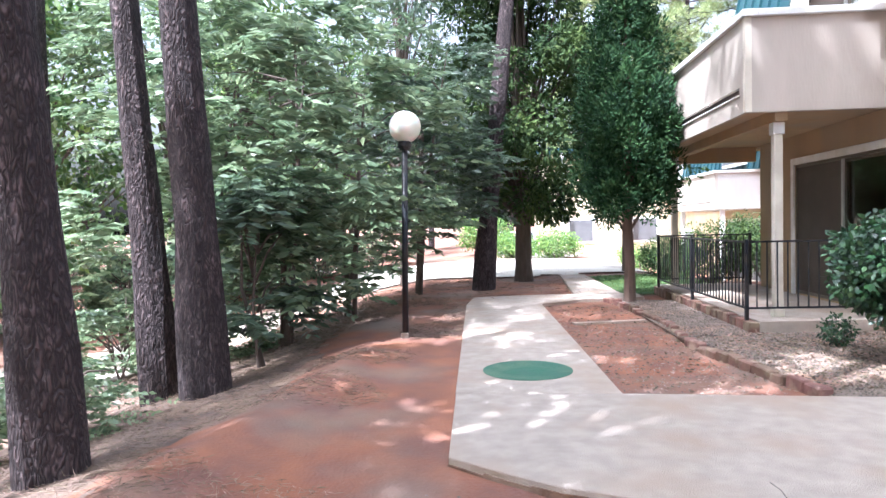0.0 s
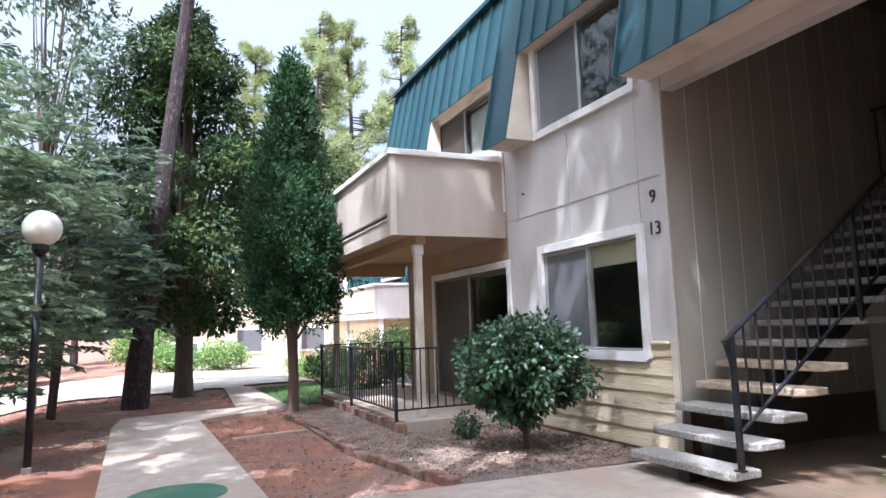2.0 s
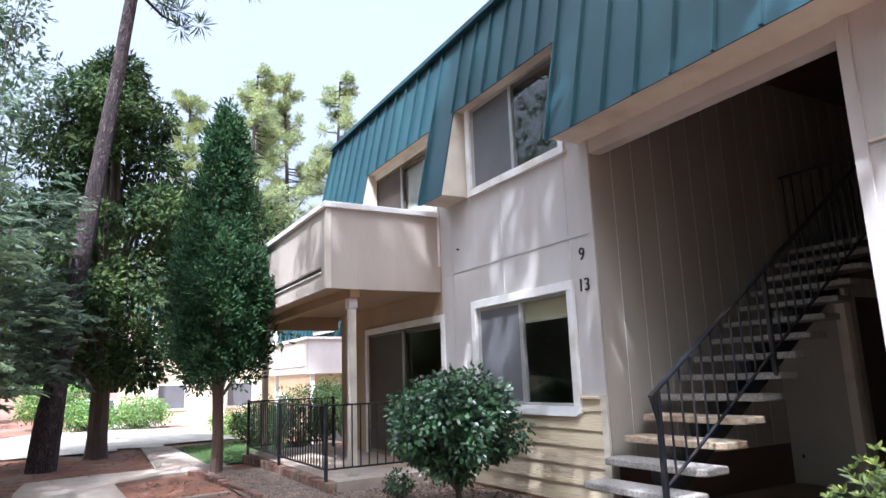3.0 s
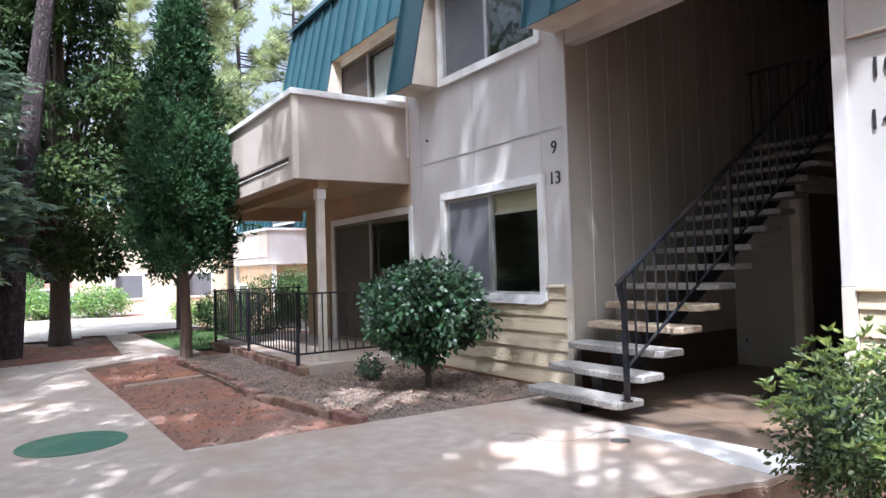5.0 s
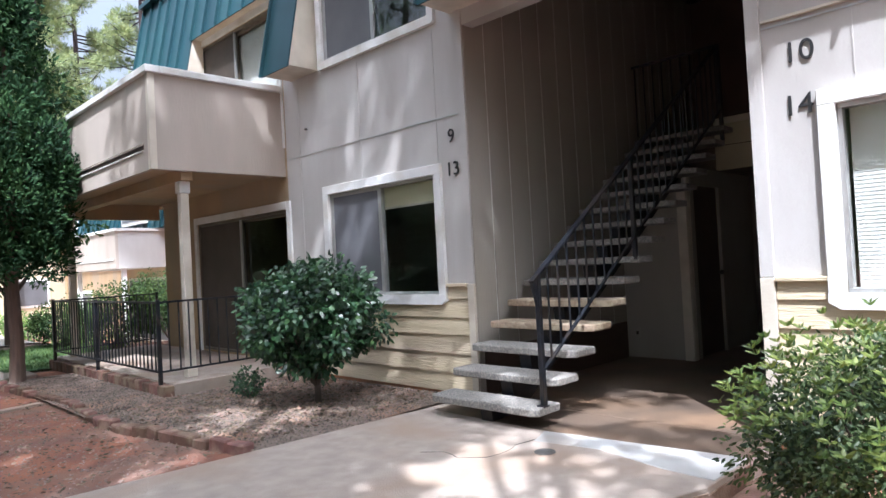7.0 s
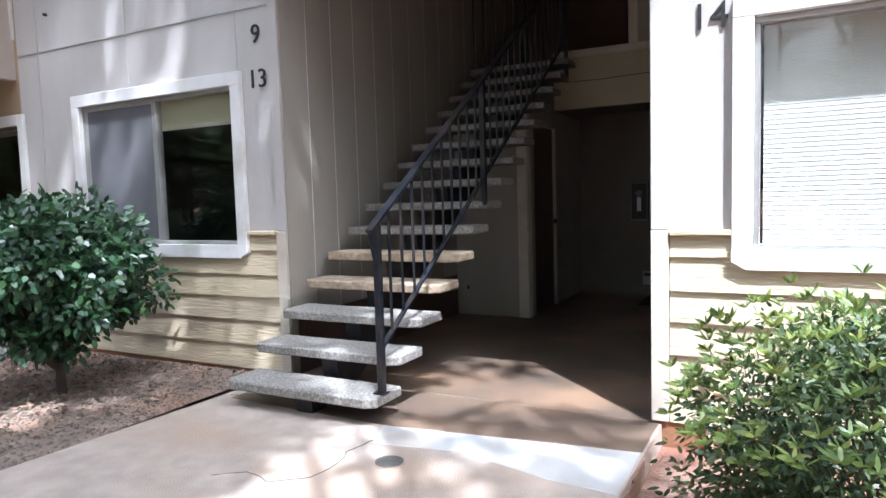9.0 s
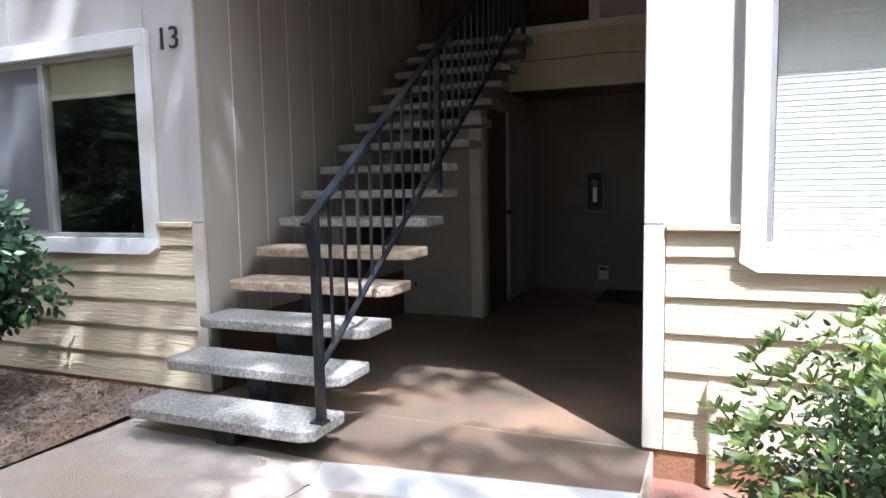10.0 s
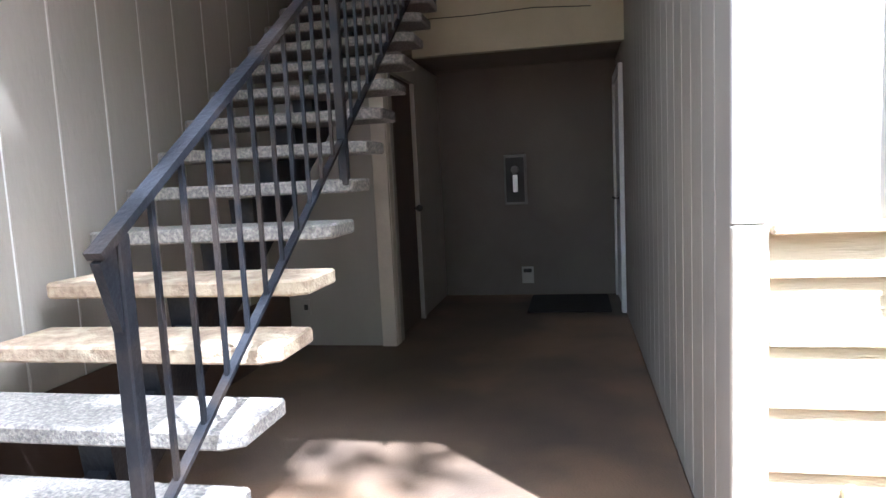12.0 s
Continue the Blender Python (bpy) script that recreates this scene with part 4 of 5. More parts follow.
number("13", 5.78, 2.19)
number("10", 2.69, 2.51)
number("14", 2.71, 2.17)

# hose tap on the siding
bm = bmesh.new()
tube(bm, [(XF - 0.03, 8.25, 3.02), (XF + 0.0, 8.25, 3.02)], [0.012, 0.014], 10)
lone("wall_bolt", bm, M_IRON, "small dark bolt head in the grey wall", "bolt")
tap = thing("hose_tap", (XF - 0.05, 2.7, 0.3), "tan painted hose pipe rising along the siding", "hose tap")
bm = bmesh.new()
tube(bm, [(XF - 0.05, 2.70, -0.1), (XF - 0.05, 2.70, 0.26)], [0.018, 0.018], 10)
part("pipe", bm, M_TAN, tap)
bm = bmesh.new()
tube(bm, [(XF - 0.05, 2.70, 0.24), (XF - 0.05, 2.70, 0.285), (XF - 0.044, 2.70, 0.315), (XF - 0.028, 2.70, 0.335), (XF + 0.0, 2.70, 0.342)], [0.026, 0.026, 0.026, 0.025, 0.024], 14)
smooth(part("elbow", bm, M_TAN, tap))

# ---- balcony ----
BX, B0, B1, BZ = 3.80, 8.78, 13.2, 2.5
balc = thing("balcony", (BX, 11, BZ), "beige solid-sided balcony with white cap and a narrow slot", kind="structure")
part("south_panel", boxes((BX + 0.05, XF - 0.001, B0, B0 + 0.09, BZ, 3.58)), M_BALC, balc, "pinkish beige side panel")
part("west_panel", boxes((BX, BX + 0.05, B0, 8.98, BZ, 3.58), (BX, BX + 0.05, 8.98, 12.7, BZ, 2.72), (BX, BX + 0.05, 8.98, 12.7, 2.82, 3.58), (BX, BX + 0.05, 12.7, B1, BZ, 3.58)), M_BALC, balc)
part("north_panel", boxes((BX + 0.05, XF - 0.001, B1 - 0.09, B1, BZ, 3.58)), M_BEIGE, balc)
part("corner_trim", boxes((BX - 0.015, BX + 0.06, B0 - 0.015, B0, BZ, 3.58), (BX - 0.015, BX, B0, B0 + 0.05, BZ, 3.58)), M_CREAM, balc)
part("cap_rail", boxes((BX - 0.05, BX + 0.12, B0 - 0.05, B1 + 0.05, 3.58, 3.66), (BX + 0.12, XF - 0.05, B0 - 0.05, B0 + 0.12, 3.58, 3.66), (BX + 0.12, XF - 0.05, B1 - 0.12, B1 + 0.05, 3.58, 3.66), bev=0.006), M_TRIM, balc, "white painted cap rail")
# added dark backing, so the slot reads as shaded inside
part("inner_board", boxes((BX + 0.09, BX + 0.11, 8.9, 12.8, 2.69, 2.95)), M_DOOR_SHADE, balc, "dark board added behind the slot in place of its shade")
part("slot_flashing", boxes((BX - 0.02, BX + 0.05, 8.98, 12.7, 2.72, 2.735)), M_TRIM, balc)
part("balcony_deck", boxes((BX + 0.05, XF - 0.001, B0 + 0.09, B1 - 0.09, 2.56, 2.68)), M_BEIGE, balc)
part("ceiling_board", boxes((BX + 0.05, XF - 0.001, B0 + 0.09, B1 - 0.09, 2.535, 2.555)), M_BEIGE, balc, "warm beige underside")
part("end_beam", boxes((4.1, XF - 0.001, 12.9, 13.0, 2.28, 2.534), bev=0.005), M_BEIGE, balc)
part("edge_beam", boxes((4.16, 4.3, B0 + 0.09, B1 - 0.09, 2.4, 2.535), bev=0.005), M_BEIGE, balc)


def post(x, y, z0, group):
    t = thing("patio_post", (x, y, z0), "square cream post with a capital block under the balcony", "post", group)
    part("shaft", boxes((x - 0.05, x + 0.05, y - 0.05, y + 0.05, z0, 2.4), bev=0.008), M_CREAM, t)
    part("capital", boxes((x - 0.065, x + 0.065, y - 0.065, y + 0.065, 2.26, 2.40), bev=0.006), M_TRIM, t)
    part("base_block", boxes((x - 0.06, x + 0.06, y - 0.06, y + 0.06, z0, z0 + 0.1), bev=0.006), M_CREAM, t)
    return t


post(4.23, 9.0, 0.11, "patio posts")
post(4.1, 12.95, 0.11, "patio posts")

patio = slab("patio_slab", [(3.88, 8.62), (5.5, 8.74), (5.5, 13.3), (3.88, 13.3)], -0.25, 0.11, M_CONC, "grey concrete patio slab edged with brick", kind="structure")
me = None
for i in range(20):
    y = 8.72 + i * 0.225
    part("edge_brick", boxes((3.76, 3.878, y - 0.1, y + 0.1, -0.05, 0.10 + 0.008 * math.sin(i * 2.3)), bev=0.01), M_BRICK, patio)


# ---- patio fence ----
def fence(pts, z, h, label):
    t = thing("patio_fence", (*pts[0], z), label, "fence")
    for (xa, ya), (xb, yb) in zip(pts, pts[1:]):
        d = math.hypot(xb - xa, yb - ya)
        part("top_rail", bar(bmesh.new(), (xa, ya, z + h), (xb, yb, z + h), 0.03, 0.022), M_IRON, t)
        part("bottom_rail", bar(bmesh.new(), (xa, ya, z + 0.16), (xb, yb, z + 0.16), 0.022), M_IRON, t)
        n = round(d / 0.115)
        for i in range(1, n):
            x, y = xa + (xb - xa) * i / n, ya + (yb - ya) * i / n
            part("baluster", boxes((x - 0.007, x + 0.007, y - 0.007, y + 0.007, z + 0.16, z + h)), M_IRON, t)
    for x, y in pts:
        part("fence_post", boxes((x - 0.02, x + 0.02, y - 0.02, y + 0.02, z - 0.1 if x < 3.9 else z, z + h + 0.03), bev=0.003), M_IRON, t)
    return t


fence([(5.44, 8.85), (3.80, 8.80), (3.80, 10.9), (3.80, 12.9), (5.4, 12.95)], 0.08, 0.93, "black iron picket fence round the patio slab")

# ---- stair ----
stair = thing("staircase", (6.5, 4.95, 0), "open stair of aggregate concrete treads on a black steel spine", "staircase")
rr = random.Random(3)
for n in range(15):
    xb = 5.07 + 0.267 * n
    z = 0.172 + 0.1795 * n
    bm = bmesh.new()
    c = 0.04
    prism(bm, [(xb - 0.31, 4.37 + c * 1.6), (xb - 0.31 + c, 4.37), (xb, 4.37), (xb, 5.50), (xb - 0.31 + c, 5.50), (xb - 0.31, 5.50 - c)], "z", z - 0.06, z)
    bmesh.ops.bevel(bm, geom=bm.edges[:], offset=0.009, segments=1, affect="EDGES")
    part("tread", bm, M_AGG_WARM if n in (3, 4) else M_AGG, stair, "iron-stained tread" if n in (3, 4) else "")
    bm = bmesh.new()
    prism(bm, [(xb - 0.20, z - 0.19 - 0.05), (xb + 0.04, z - 0.10), (xb + 0.04, z - 0.07), (xb - 0.22, z - 0.07)], "y", 4.88, 5.0)
    part("tread_bracket", bm, M_IRON, stair)
bm = bmesh.new()
prism(bm, [(4.92, -0.02), (5.22, -0.02), (8.95, 2.46), (8.95, 2.66), (8.75, 2.58), (5.0, 0.08)], "y", 4.90, 4.98)
part("spine_beam", bm, M_IRON, stair, "black steel stringer under the treads")

rail = thing("stair_railing", (4.87, 4.42, 0.17), "black iron stair railing with slanted rails and square balusters", "railing")
SL_ = 0.1795 / 0.267


def zt(x):
    return 1.105 + SL_ * (x - 4.83)


def zl(x):
    return 0.50 + SL_ * (x - 5.02)


X2, X3 = 6.40, 8.55
YRL = 4.40
part("handrail", bar(bmesh.new(), (4.83, YRL, zt(4.83)), (X3, YRL, zt(X3)), 0.045, 0.02), M_IRON, rail, "blue-black flat handrail")
part("lower_rail", bar(bmesh.new(), (4.895, YRL, zl(4.895)), (X3, YRL, zl(X3)), 0.028, 0.014), M_IRON, rail)
part("newel_post", boxes((4.885, 4.925, YRL - 0.02, YRL + 0.02, 0.172, zt(4.895)), bev=0.004), M_IRON, rail)
part("foot_plate", boxes((4.86, 4.93, YRL - 0.035, YRL + 0.035, 0.172, 0.18)), M_IRON, rail)
bm = bmesh.new()
prism(bm, [(4.83, 1.09), (4.915, 1.14), (4.915, 0.93), (4.88, 0.93)], "y", YRL - 0.012, YRL + 0.012)
part("gusset", bm, M_IRON, rail)
part("newel_post", boxes((X2 - 0.02, X2 + 0.02, YRL - 0.02, YRL + 0.02, 1.22, zt(X2)), bev=0.004), M_IRON, rail)
part("newel_post", boxes((X3 - 0.02, X3 + 0.02, YRL - 0.02, YRL + 0.02, 2.5, zt(X3) + 0.02), bev=0.004), M_IRON, rail)
x = 5.035
while x < X3 - 0.05:
    if abs(x - X2) > 0.05:
        part("baluster", boxes((x - 0.0065, x + 0.0065, YRL - 0.0065, YRL + 0.0065, zl(x), zt(x))), M_IRON, rail)
    x += 0.137
rail2 = thing("landing_railing", (8.6, 4.9, 2.7), "short black iron railing at the stair head", "railing")
part("top_bar", bar(bmesh.new(), (8.58, 5.50, 3.62), (8.58, 4.45, 3.62), 0.03), M_IRON, rail2)
for i in range(9):
    y = 4.5 + i * 0.12
    part("baluster", boxes((8.573, 8.587, y - 0.007, y + 0.007, 2.74, 3.62)), M_IRON, rail2)

# ---- lamp post ----
LX, LY = -0.20, 8.72
lamp = thing("street_lamp", (LX, LY, -0.1), "slim black lamp post with a milky round globe beside the walkway", "street lamp")
bm = bmesh.new()
tube(bm, [(LX, LY, -0.3), (LX + 0.05, LY, 2.26)], [0.038, 0.036], 14)
smooth(part("pole", bm, M_IRON, lamp))
bm = bmesh.new()
tube(bm, [(LX + 0.05, LY, 2.18), (LX + 0.05, LY, 2.23), (LX + 0.05, LY, 2.3)], [0.05, 0.085, 0.075], 14)
part("collar", bm, M_IRON, lamp)
bm = bmesh.new()
bmesh.ops.create_uvsphere(bm, u_segments=28, v_segments=18, radius=0.19, matrix=Matrix.Translation((LX + 0.06, LY, 2.46)))
smooth(part("globe", bm, M_GLOBE, lamp, "milky yellowish white globe"))
part("base_collar", boxes((LX - 0.045, LX + 0.045, LY - 0.045, LY + 0.045, -0.12, 0.01), bev=0.01), M_CONC, lamp)

# ---- beds and road ----
BR = [(3.72, 2.3), (3.72, 2.6), (3.82, 2.9), (3.96, 3.08)]
edging("brick_edging", [(3.30, 5.90), (3.16, 6.5), (3.12, 6.75), (3.0, 7.3), (2.93, 7.9), (2.98, 8.6), (3.02, 9.2), (2.95, 10.2), (2.84, 11.5), (2.72, 12.0)], "uneven row of old red bricks edging the gravel bed", "brick edgings")
scalloped("scalloped_edging", BR[::-1] + [(3.62, 1.6), (3.5, 0.9)], "dark brown scalloped concrete edging sunk in red clay")


def in_bed(x, y):
    return x > 3.32 - 0.4 * sstep(5.9, 7.9, y) and 5.76 < y < 11.9 and not (x > 3.9 and y > 8.6)


bm = bmesh.new()
bar(bm, (1.9, 9.55, terrain(1.9, 9.55) + 0.012), (2.85, 9.75, terrain(2.85, 9.75) + 0.015), 0.11, 0.03)
lone("board", bm, M_CONC, "narrow grey weathered board lying across the red dirt bed", "board")
sheet("gravel_bed", 2.8, 5.5, 5.7, 11.9, 0.1, 0.035, M_GRAVEL, "grey brown gravel bed against the house", inside=in_bed)
sheet("lawn", 3.16, 5.4, 12.95, 17.2, 0.2, 0.03, M_GRASS, "short green lawn patch")


def road_inside(x, y):
    # a band along the line from (-6.4, 13) to (3, 28)
    ux, uy = 0.53, 0.848
    s = (x + 6.4) * ux + (y - 13) * uy
    d = -(x + 6.4) * uy + (y - 13) * ux
    return abs(d) < 1.7 + 0.25 * math.sin(s * 0.7) and s > -30


sheet("road", -16, 14, -6, 40, 0.5, 0.02, M_ROAD, "pale dusty sunlit road through the woods", inside=road_inside)
sheet("parking_lot", -4, 9, 15, 25, 0.5, 0.045, M_LOT, "pale sunlit concrete lot in front of the far houses", inside=lambda x, y: y > 16.9 + 0.4 * max(0, x - 1) and y < 24.6)

sheet("needle_duff", -7, -0.6, -3, 13, 0.13, 0.003, M_DUFF, "brown bed of fallen pine needles on the red dirt slope", inside=lambda x, y: x < -1.15 + 0.45 * noise.noise(Vector((0.4 * x, y * 0.45, 7))) + 0.3 * noise.noise(Vector((x * 4, y * 4, 2))) and not road_inside(x, y))

# stones, straw
def scatter(name, n, area, size, material, label, flat=0.5, seed=1, inside=None, lift=0.0):
    rs = random.Random(seed)
    vs, fs = [], []
    while len(fs) < n * 8:
        x, y = rs.uniform(area[0], area[1]), rs.uniform(area[2], area[3])
        if inside and not inside(x, y):
            continue
        z = terrain(x, y) + lift
        s = size * rs.uniform(0.5, 1.4)
        k, a = len(vs), rs.uniform(0, 3.14)
        ca, sa = math.cos(a) * s, math.sin(a) * s
        q = rs.uniform(0.6, 1.0)
        vs += [(x + ca, y + sa, z), (x - sa * q, y + ca * q, z), (x - ca, y - sa, z), (x + sa * q, y - ca * q, z), (x, y, z + s * flat), (x, y, z - s * flat)]
        for i in range(4):
            fs += [(k + i, k + (i + 1) % 4, k + 4), (k + (i + 1) % 4, k + i, k + 5)]
    me = bpy.data.meshes.new(name)
    me.from_pydata(vs, [], fs)
    me.materials.append(material)
    return tagged(new(name, me), label, kind="stuff")


def straw(name, n, area, length, material, label, seed=1, inside=None, lift=0.01, w=0.004, flatness=0.15):
    rs = np.random.RandomState(seed)
    P = np.column_stack([rs.uniform(area[0], area[1], n), rs.uniform(area[2], area[3], n), np.zeros(n)])
    P = np.array([(x, y, terrain(x, y) + lift) for x, y, _ in P if inside is None or inside(x, y)])
    D = rs.normal(size=(len(P), 3)) * np.array((1, 1, flatness))
    me = leaf_mesh(name, P, D, length, w, material, 0.05)
    return tagged(new(name, me), label, kind="stuff")


scatter("gravel", 17000, (2.9, 5.5, 5.8, 11.8), 0.0105, M_STONE, "loose grey brown gravel", seed=2, inside=in_bed, lift=0.04)
scatter("gravel", 2200, (1.75, 3.3, 5.9, 9.5), 0.011, M_STONE, "small stones on red dirt", seed=3)
scatter("gravel", 2500, (0.4, 5.4, 1.2, 4.2), 0.010, M_STONE, "small stones on red dirt", seed=4, inside=lambda x, y: y < 4.5 - 0.4 * x)
straw("pine_straw", 120000, (-7, 0.5, 1.5, 14), 0.075, M_LITTER, "dry pine needles strewn on the slope", seed=5, w=0.0045, inside=lambda x, y: noise.noise(Vector((x * 0.7, y * 0.7, 3))) > -0.25 + 0.35 * sstep(-1.6, 0.6, x))
straw("pine_straw", 12000, (-9, 3, 12, 24), 0.16, M_LITTER, "dry pine needles under trees", seed=6, w=0.008)
straw("grass", 9000, (3.2, 5.4, 13, 17), 0.07, M_GRASS, "grass blades", seed=7, lift=0.03, w=0.008, flatness=2.5)
straw("leaf_litter", 2200, (3.0, 5.4, 6.0, 8.5), 0.05, M_LITTER, "dry leaves on gravel", seed=8, inside=in_bed, lift=0.055, w=0.02)
straw("leaf_litter", 1500, (1.7, 3.3, 6.0, 11.5), 0.05, M_LITTER, "dry leaves on dirt", seed=9, lift=0.015, w=0.015)

# ---- trees ----
pine("pine_tree", (-1.9, 4.85, terrain(-1.9, 4.85)), (-3.3, 5.0, 17), 0.19, "tall pine with purple brown furrowed bark on the slope", 1, 11, spread=2.0, n_branch=16)
pine("pine_tree", (-1.93, 7.1, terrain(-1.93, 7.1)), (-2.7, 7.3, 17), 0.21, "tall pine with deep furrowed bark near the lamp", 2, 11.5, spread=3.0, n_branch=18)
pine("pine_tree", (-2.6, 7.5, terrain(-2.6, 7.5)), (-3.6, 7.9, 15), 0.18, "pine with pale sunlit flaking bark", 3, 12, spread=1.6, n_branch=12)
pine("pine_tree", (-2.95, 8.9, terrain(-2.95, 8.9)), (-3.3, 9.2, 14), 0.12, "thin dark pine among undergrowth", 4, 10, n_branch=10)
pine("pine_tree", (-4.9, 9.0, terrain(-4.9, 9)), (-5.3, 9.3, 16), 0.17, "dark pine further down the slope", 5, 10, n_branch=16)
pine("pine_tree", (0.62, 14.3, -0.15), (2.45, 15.0, 19), 0.2, "very tall leaning pine with bare lower trunk", 6, 9.5, spread=2.6, per=60)

t2 = broadleaf("evergreen_tree", (1.55, 16.3, -0.15), 8.7, 1.95, 1.7, M_LEAF_DARK, M_BARK2, "big dark evergreen tree with low hanging sprays", 11, (0.13, 0.06), 1350, 130, 0.2, puff=0.8)


def thuja(at, h, r, lo, label):
    rs, rr = np.random.RandomState(4), random.Random(4)
    t = thing("thuja_tree", at, label, "tree")
    bm = bmesh.new()
    a = Vector(at)
    tube(bm, [a + Vector(p) for p in ((0, 0, -0.25), (0, 0, 0.05), (0.02, 0, 0.6), (-0.01, 0.02, 1.3), (0, 0, 2.6), (0, 0, h - 0.4))], [0.14, 0.10, 0.08, 0.075, 0.06, 0.01], 12, 0.08, rr)
    for i in range(14):
        an, z = rr.uniform(0, 6.28), rr.uniform(1.2, 3.0)
        tube(bm, [a + Vector((0, 0, z)), a + Vector((math.cos(an) * 0.3, math.sin(an) * 0.3, z + 0.25)), a + Vector((math.cos(an) * 0.55, math.sin(an) * 0.55, z + 0.7))], [0.025, 0.018, 0.006], 5)
    part("trunk", bm, M_BARK3, t)
    cen, rad = [], []
    for i in range(210):
        k = rr.random() ** 1.1
        z = lo + (h - lo) * k
        w = r * min(1.0, 0.62 + 2.4 * k) * (1 - max(0, k - 0.22) / 0.78) ** 0.62
        an = rr.uniform(0, 6.28)
        q = rr.uniform(0.5, 1.0)
        cen.append((math.cos(an) * w * q, math.sin(an) * w * q, z + rr.uniform(-0.12, 0.12)))
        rad.append(0.10 + 0.12 * rr.random() + 0.06 * (1 - k))
    P, D = clumps(rs, cen, rad, 4600, 1.5, 0.55)
    D = D * 0.62 + np.array((0, 0, 0.55))
    hang("crown", leaf_mesh("crown", P, D, 0.10, 0.034, M_LEAF_THUJA, 0.05), t)
    return t


thuja((3.05, 11.75, -0.05), 5.85, 0.80, 1.62, "narrow dark green conifer with a rusty bare trunk")


def compound(name, at, height, radius, lo, label, seed, n_frond=420, stems=3, trunk=0.05, material=None, leaf=(0.19, 0.062)):
    """A sapling thicket with long compound leaves: paired leaflets along drooping stalks."""
    rs, rr = np.random.RandomState(seed), random.Random(seed)
    t = thing(name, at, label, "tree", "roadside saplings")
    bm, a = bmesh.new(), Vector(at)
    tips = []
    for s in range(stems):
        an = rr.uniform(0, 6.28)
        sp = radius * rr.uniform(0.1, 0.5)
        hh = height * rr.uniform(0.75, 0.95)
        tip = a + Vector((math.cos(an) * sp, math.sin(an) * sp, hh))
        mid = a.lerp(tip, 0.5) + Vector((rr.uniform(-0.15, 0.15), rr.uniform(-0.15, 0.15), 0))
        tube(bm, [a + Vector((rr.uniform(-0.1, 0.1), rr.uniform(-0.1, 0.1), -0.2)), mid, tip], [trunk, trunk * 0.7, trunk * 0.15], 8, 0.05, rr)
        for j in range(7):
            k = rr.uniform(0.35, 0.95)
            b = a.lerp(tip, k)
            e = b + Vector((rr.uniform(-1, 1) * radius * 0.7, rr.uniform(-1, 1) * radius * 0.7, rr.uniform(0.1, 0.6)))
            tube(bm, [b, b.lerp(e, 0.5) + Vector((0, 0, 0.08)), e], [0.018, 0.012, 0.004], 4)
    part("trunk", bm, M_BARK2, t)
    P, D = [], []
    for i in range(n_frond):
        k = rr.random()
        z = lo + (height - lo) * k
        w = radius * (math.sin(math.pi * (0.15 + 0.8 * k)) ** 0.5) * rr.uniform(0.3, 1.0) ** 0.5
        an = rr.uniform(0, 6.28)
        if i % 13 == 0:
            hub = np.array((math.cos(an) * w, math.sin(an) * w, z))
        p = hub + rs.normal(size=3) * radius * 0.13
        an = math.atan2(hub[1], hub[0]) + rr.uniform(-1.2, 1.2)
        oa = an + rr.uniform(-0.9, 0.9)
        d = np.array((math.cos(oa), math.sin(oa), rr.uniform(-0.1, 0.6)))
        L = rr.uniform(0.3, 0.55)
        side = np.array((-d[1], d[0], 0.0))
        for j in range(1, 10):
            q = p + d * L * j / 9 - np.array((0, 0, 1)) * 0.28 * L * (j / 9) ** 2
            for sg in (-1, 1):
                P.append(q)
                D.append(side * sg + d * 0.45 + rs.normal(size=3) * 0.12 - np.array((0, 0, 0.15)))
    hang("crown", leaf_mesh("crown", np.array(P), np.array(D), leaf[0], leaf[1], material or M_LEAF_WALNUT, 0.25), t)
    return t


compound("walnut_sapling", (-2.0, 9.6, -0.45), 4.9, 1.6, 0.95, "light green sapling with long compound leaves", 21, 480)
compound("walnut_sapling", (-1.6, 11.8, -0.4), 5.3, 1.8, 1.35, "light green sapling with long compound leaves", 22, 480)
compound("walnut_sapling", (-0.6, 13.6, -0.3), 5.2, 1.6, 1.75, "dense green sapling leaning over the dirt", 23, 560, material=M_LEAF_MID)
compound("walnut_sapling", (-3.6, 10.4, -0.7), 5.6, 1.7, 1.0, "tall sapling with drooping leaflets", 24, 380)
compound("undergrowth", (-2.75, 6.15, -0.5), 0.55, 0.42, 0.1, "low green undergrowth between pine trunks", 25, 170, trunk=0.015, leaf=(0.08, 0.035))
compound("undergrowth", (-4.0, 5.9, -0.75), 0.6, 0.5, 0.1, "low green undergrowth between pine trunks", 26, 170, trunk=0.015, leaf=(0.08, 0.035))


compound("walnut_sapling", (-1.7, 8.1, -0.35), 2.1, 0.62, 0.5, "low dark sapling with blue green leaflets beside a pine", 27, 170, stems=2, trunk=0.025, material=M_LEAF_MID, leaf=(0.15, 0.05))
broadleaf("woodland_tree", (-1.3, 16.5, terrain(-1.3, 16.5)), 12.5, 2.5, 3.4, M_LEAF_MID, M_BARK2, "tall blue green tree with open airy crown behind the saplings", 29, (0.17, 0.075), 380, 84, 0.08, puff=0.62)


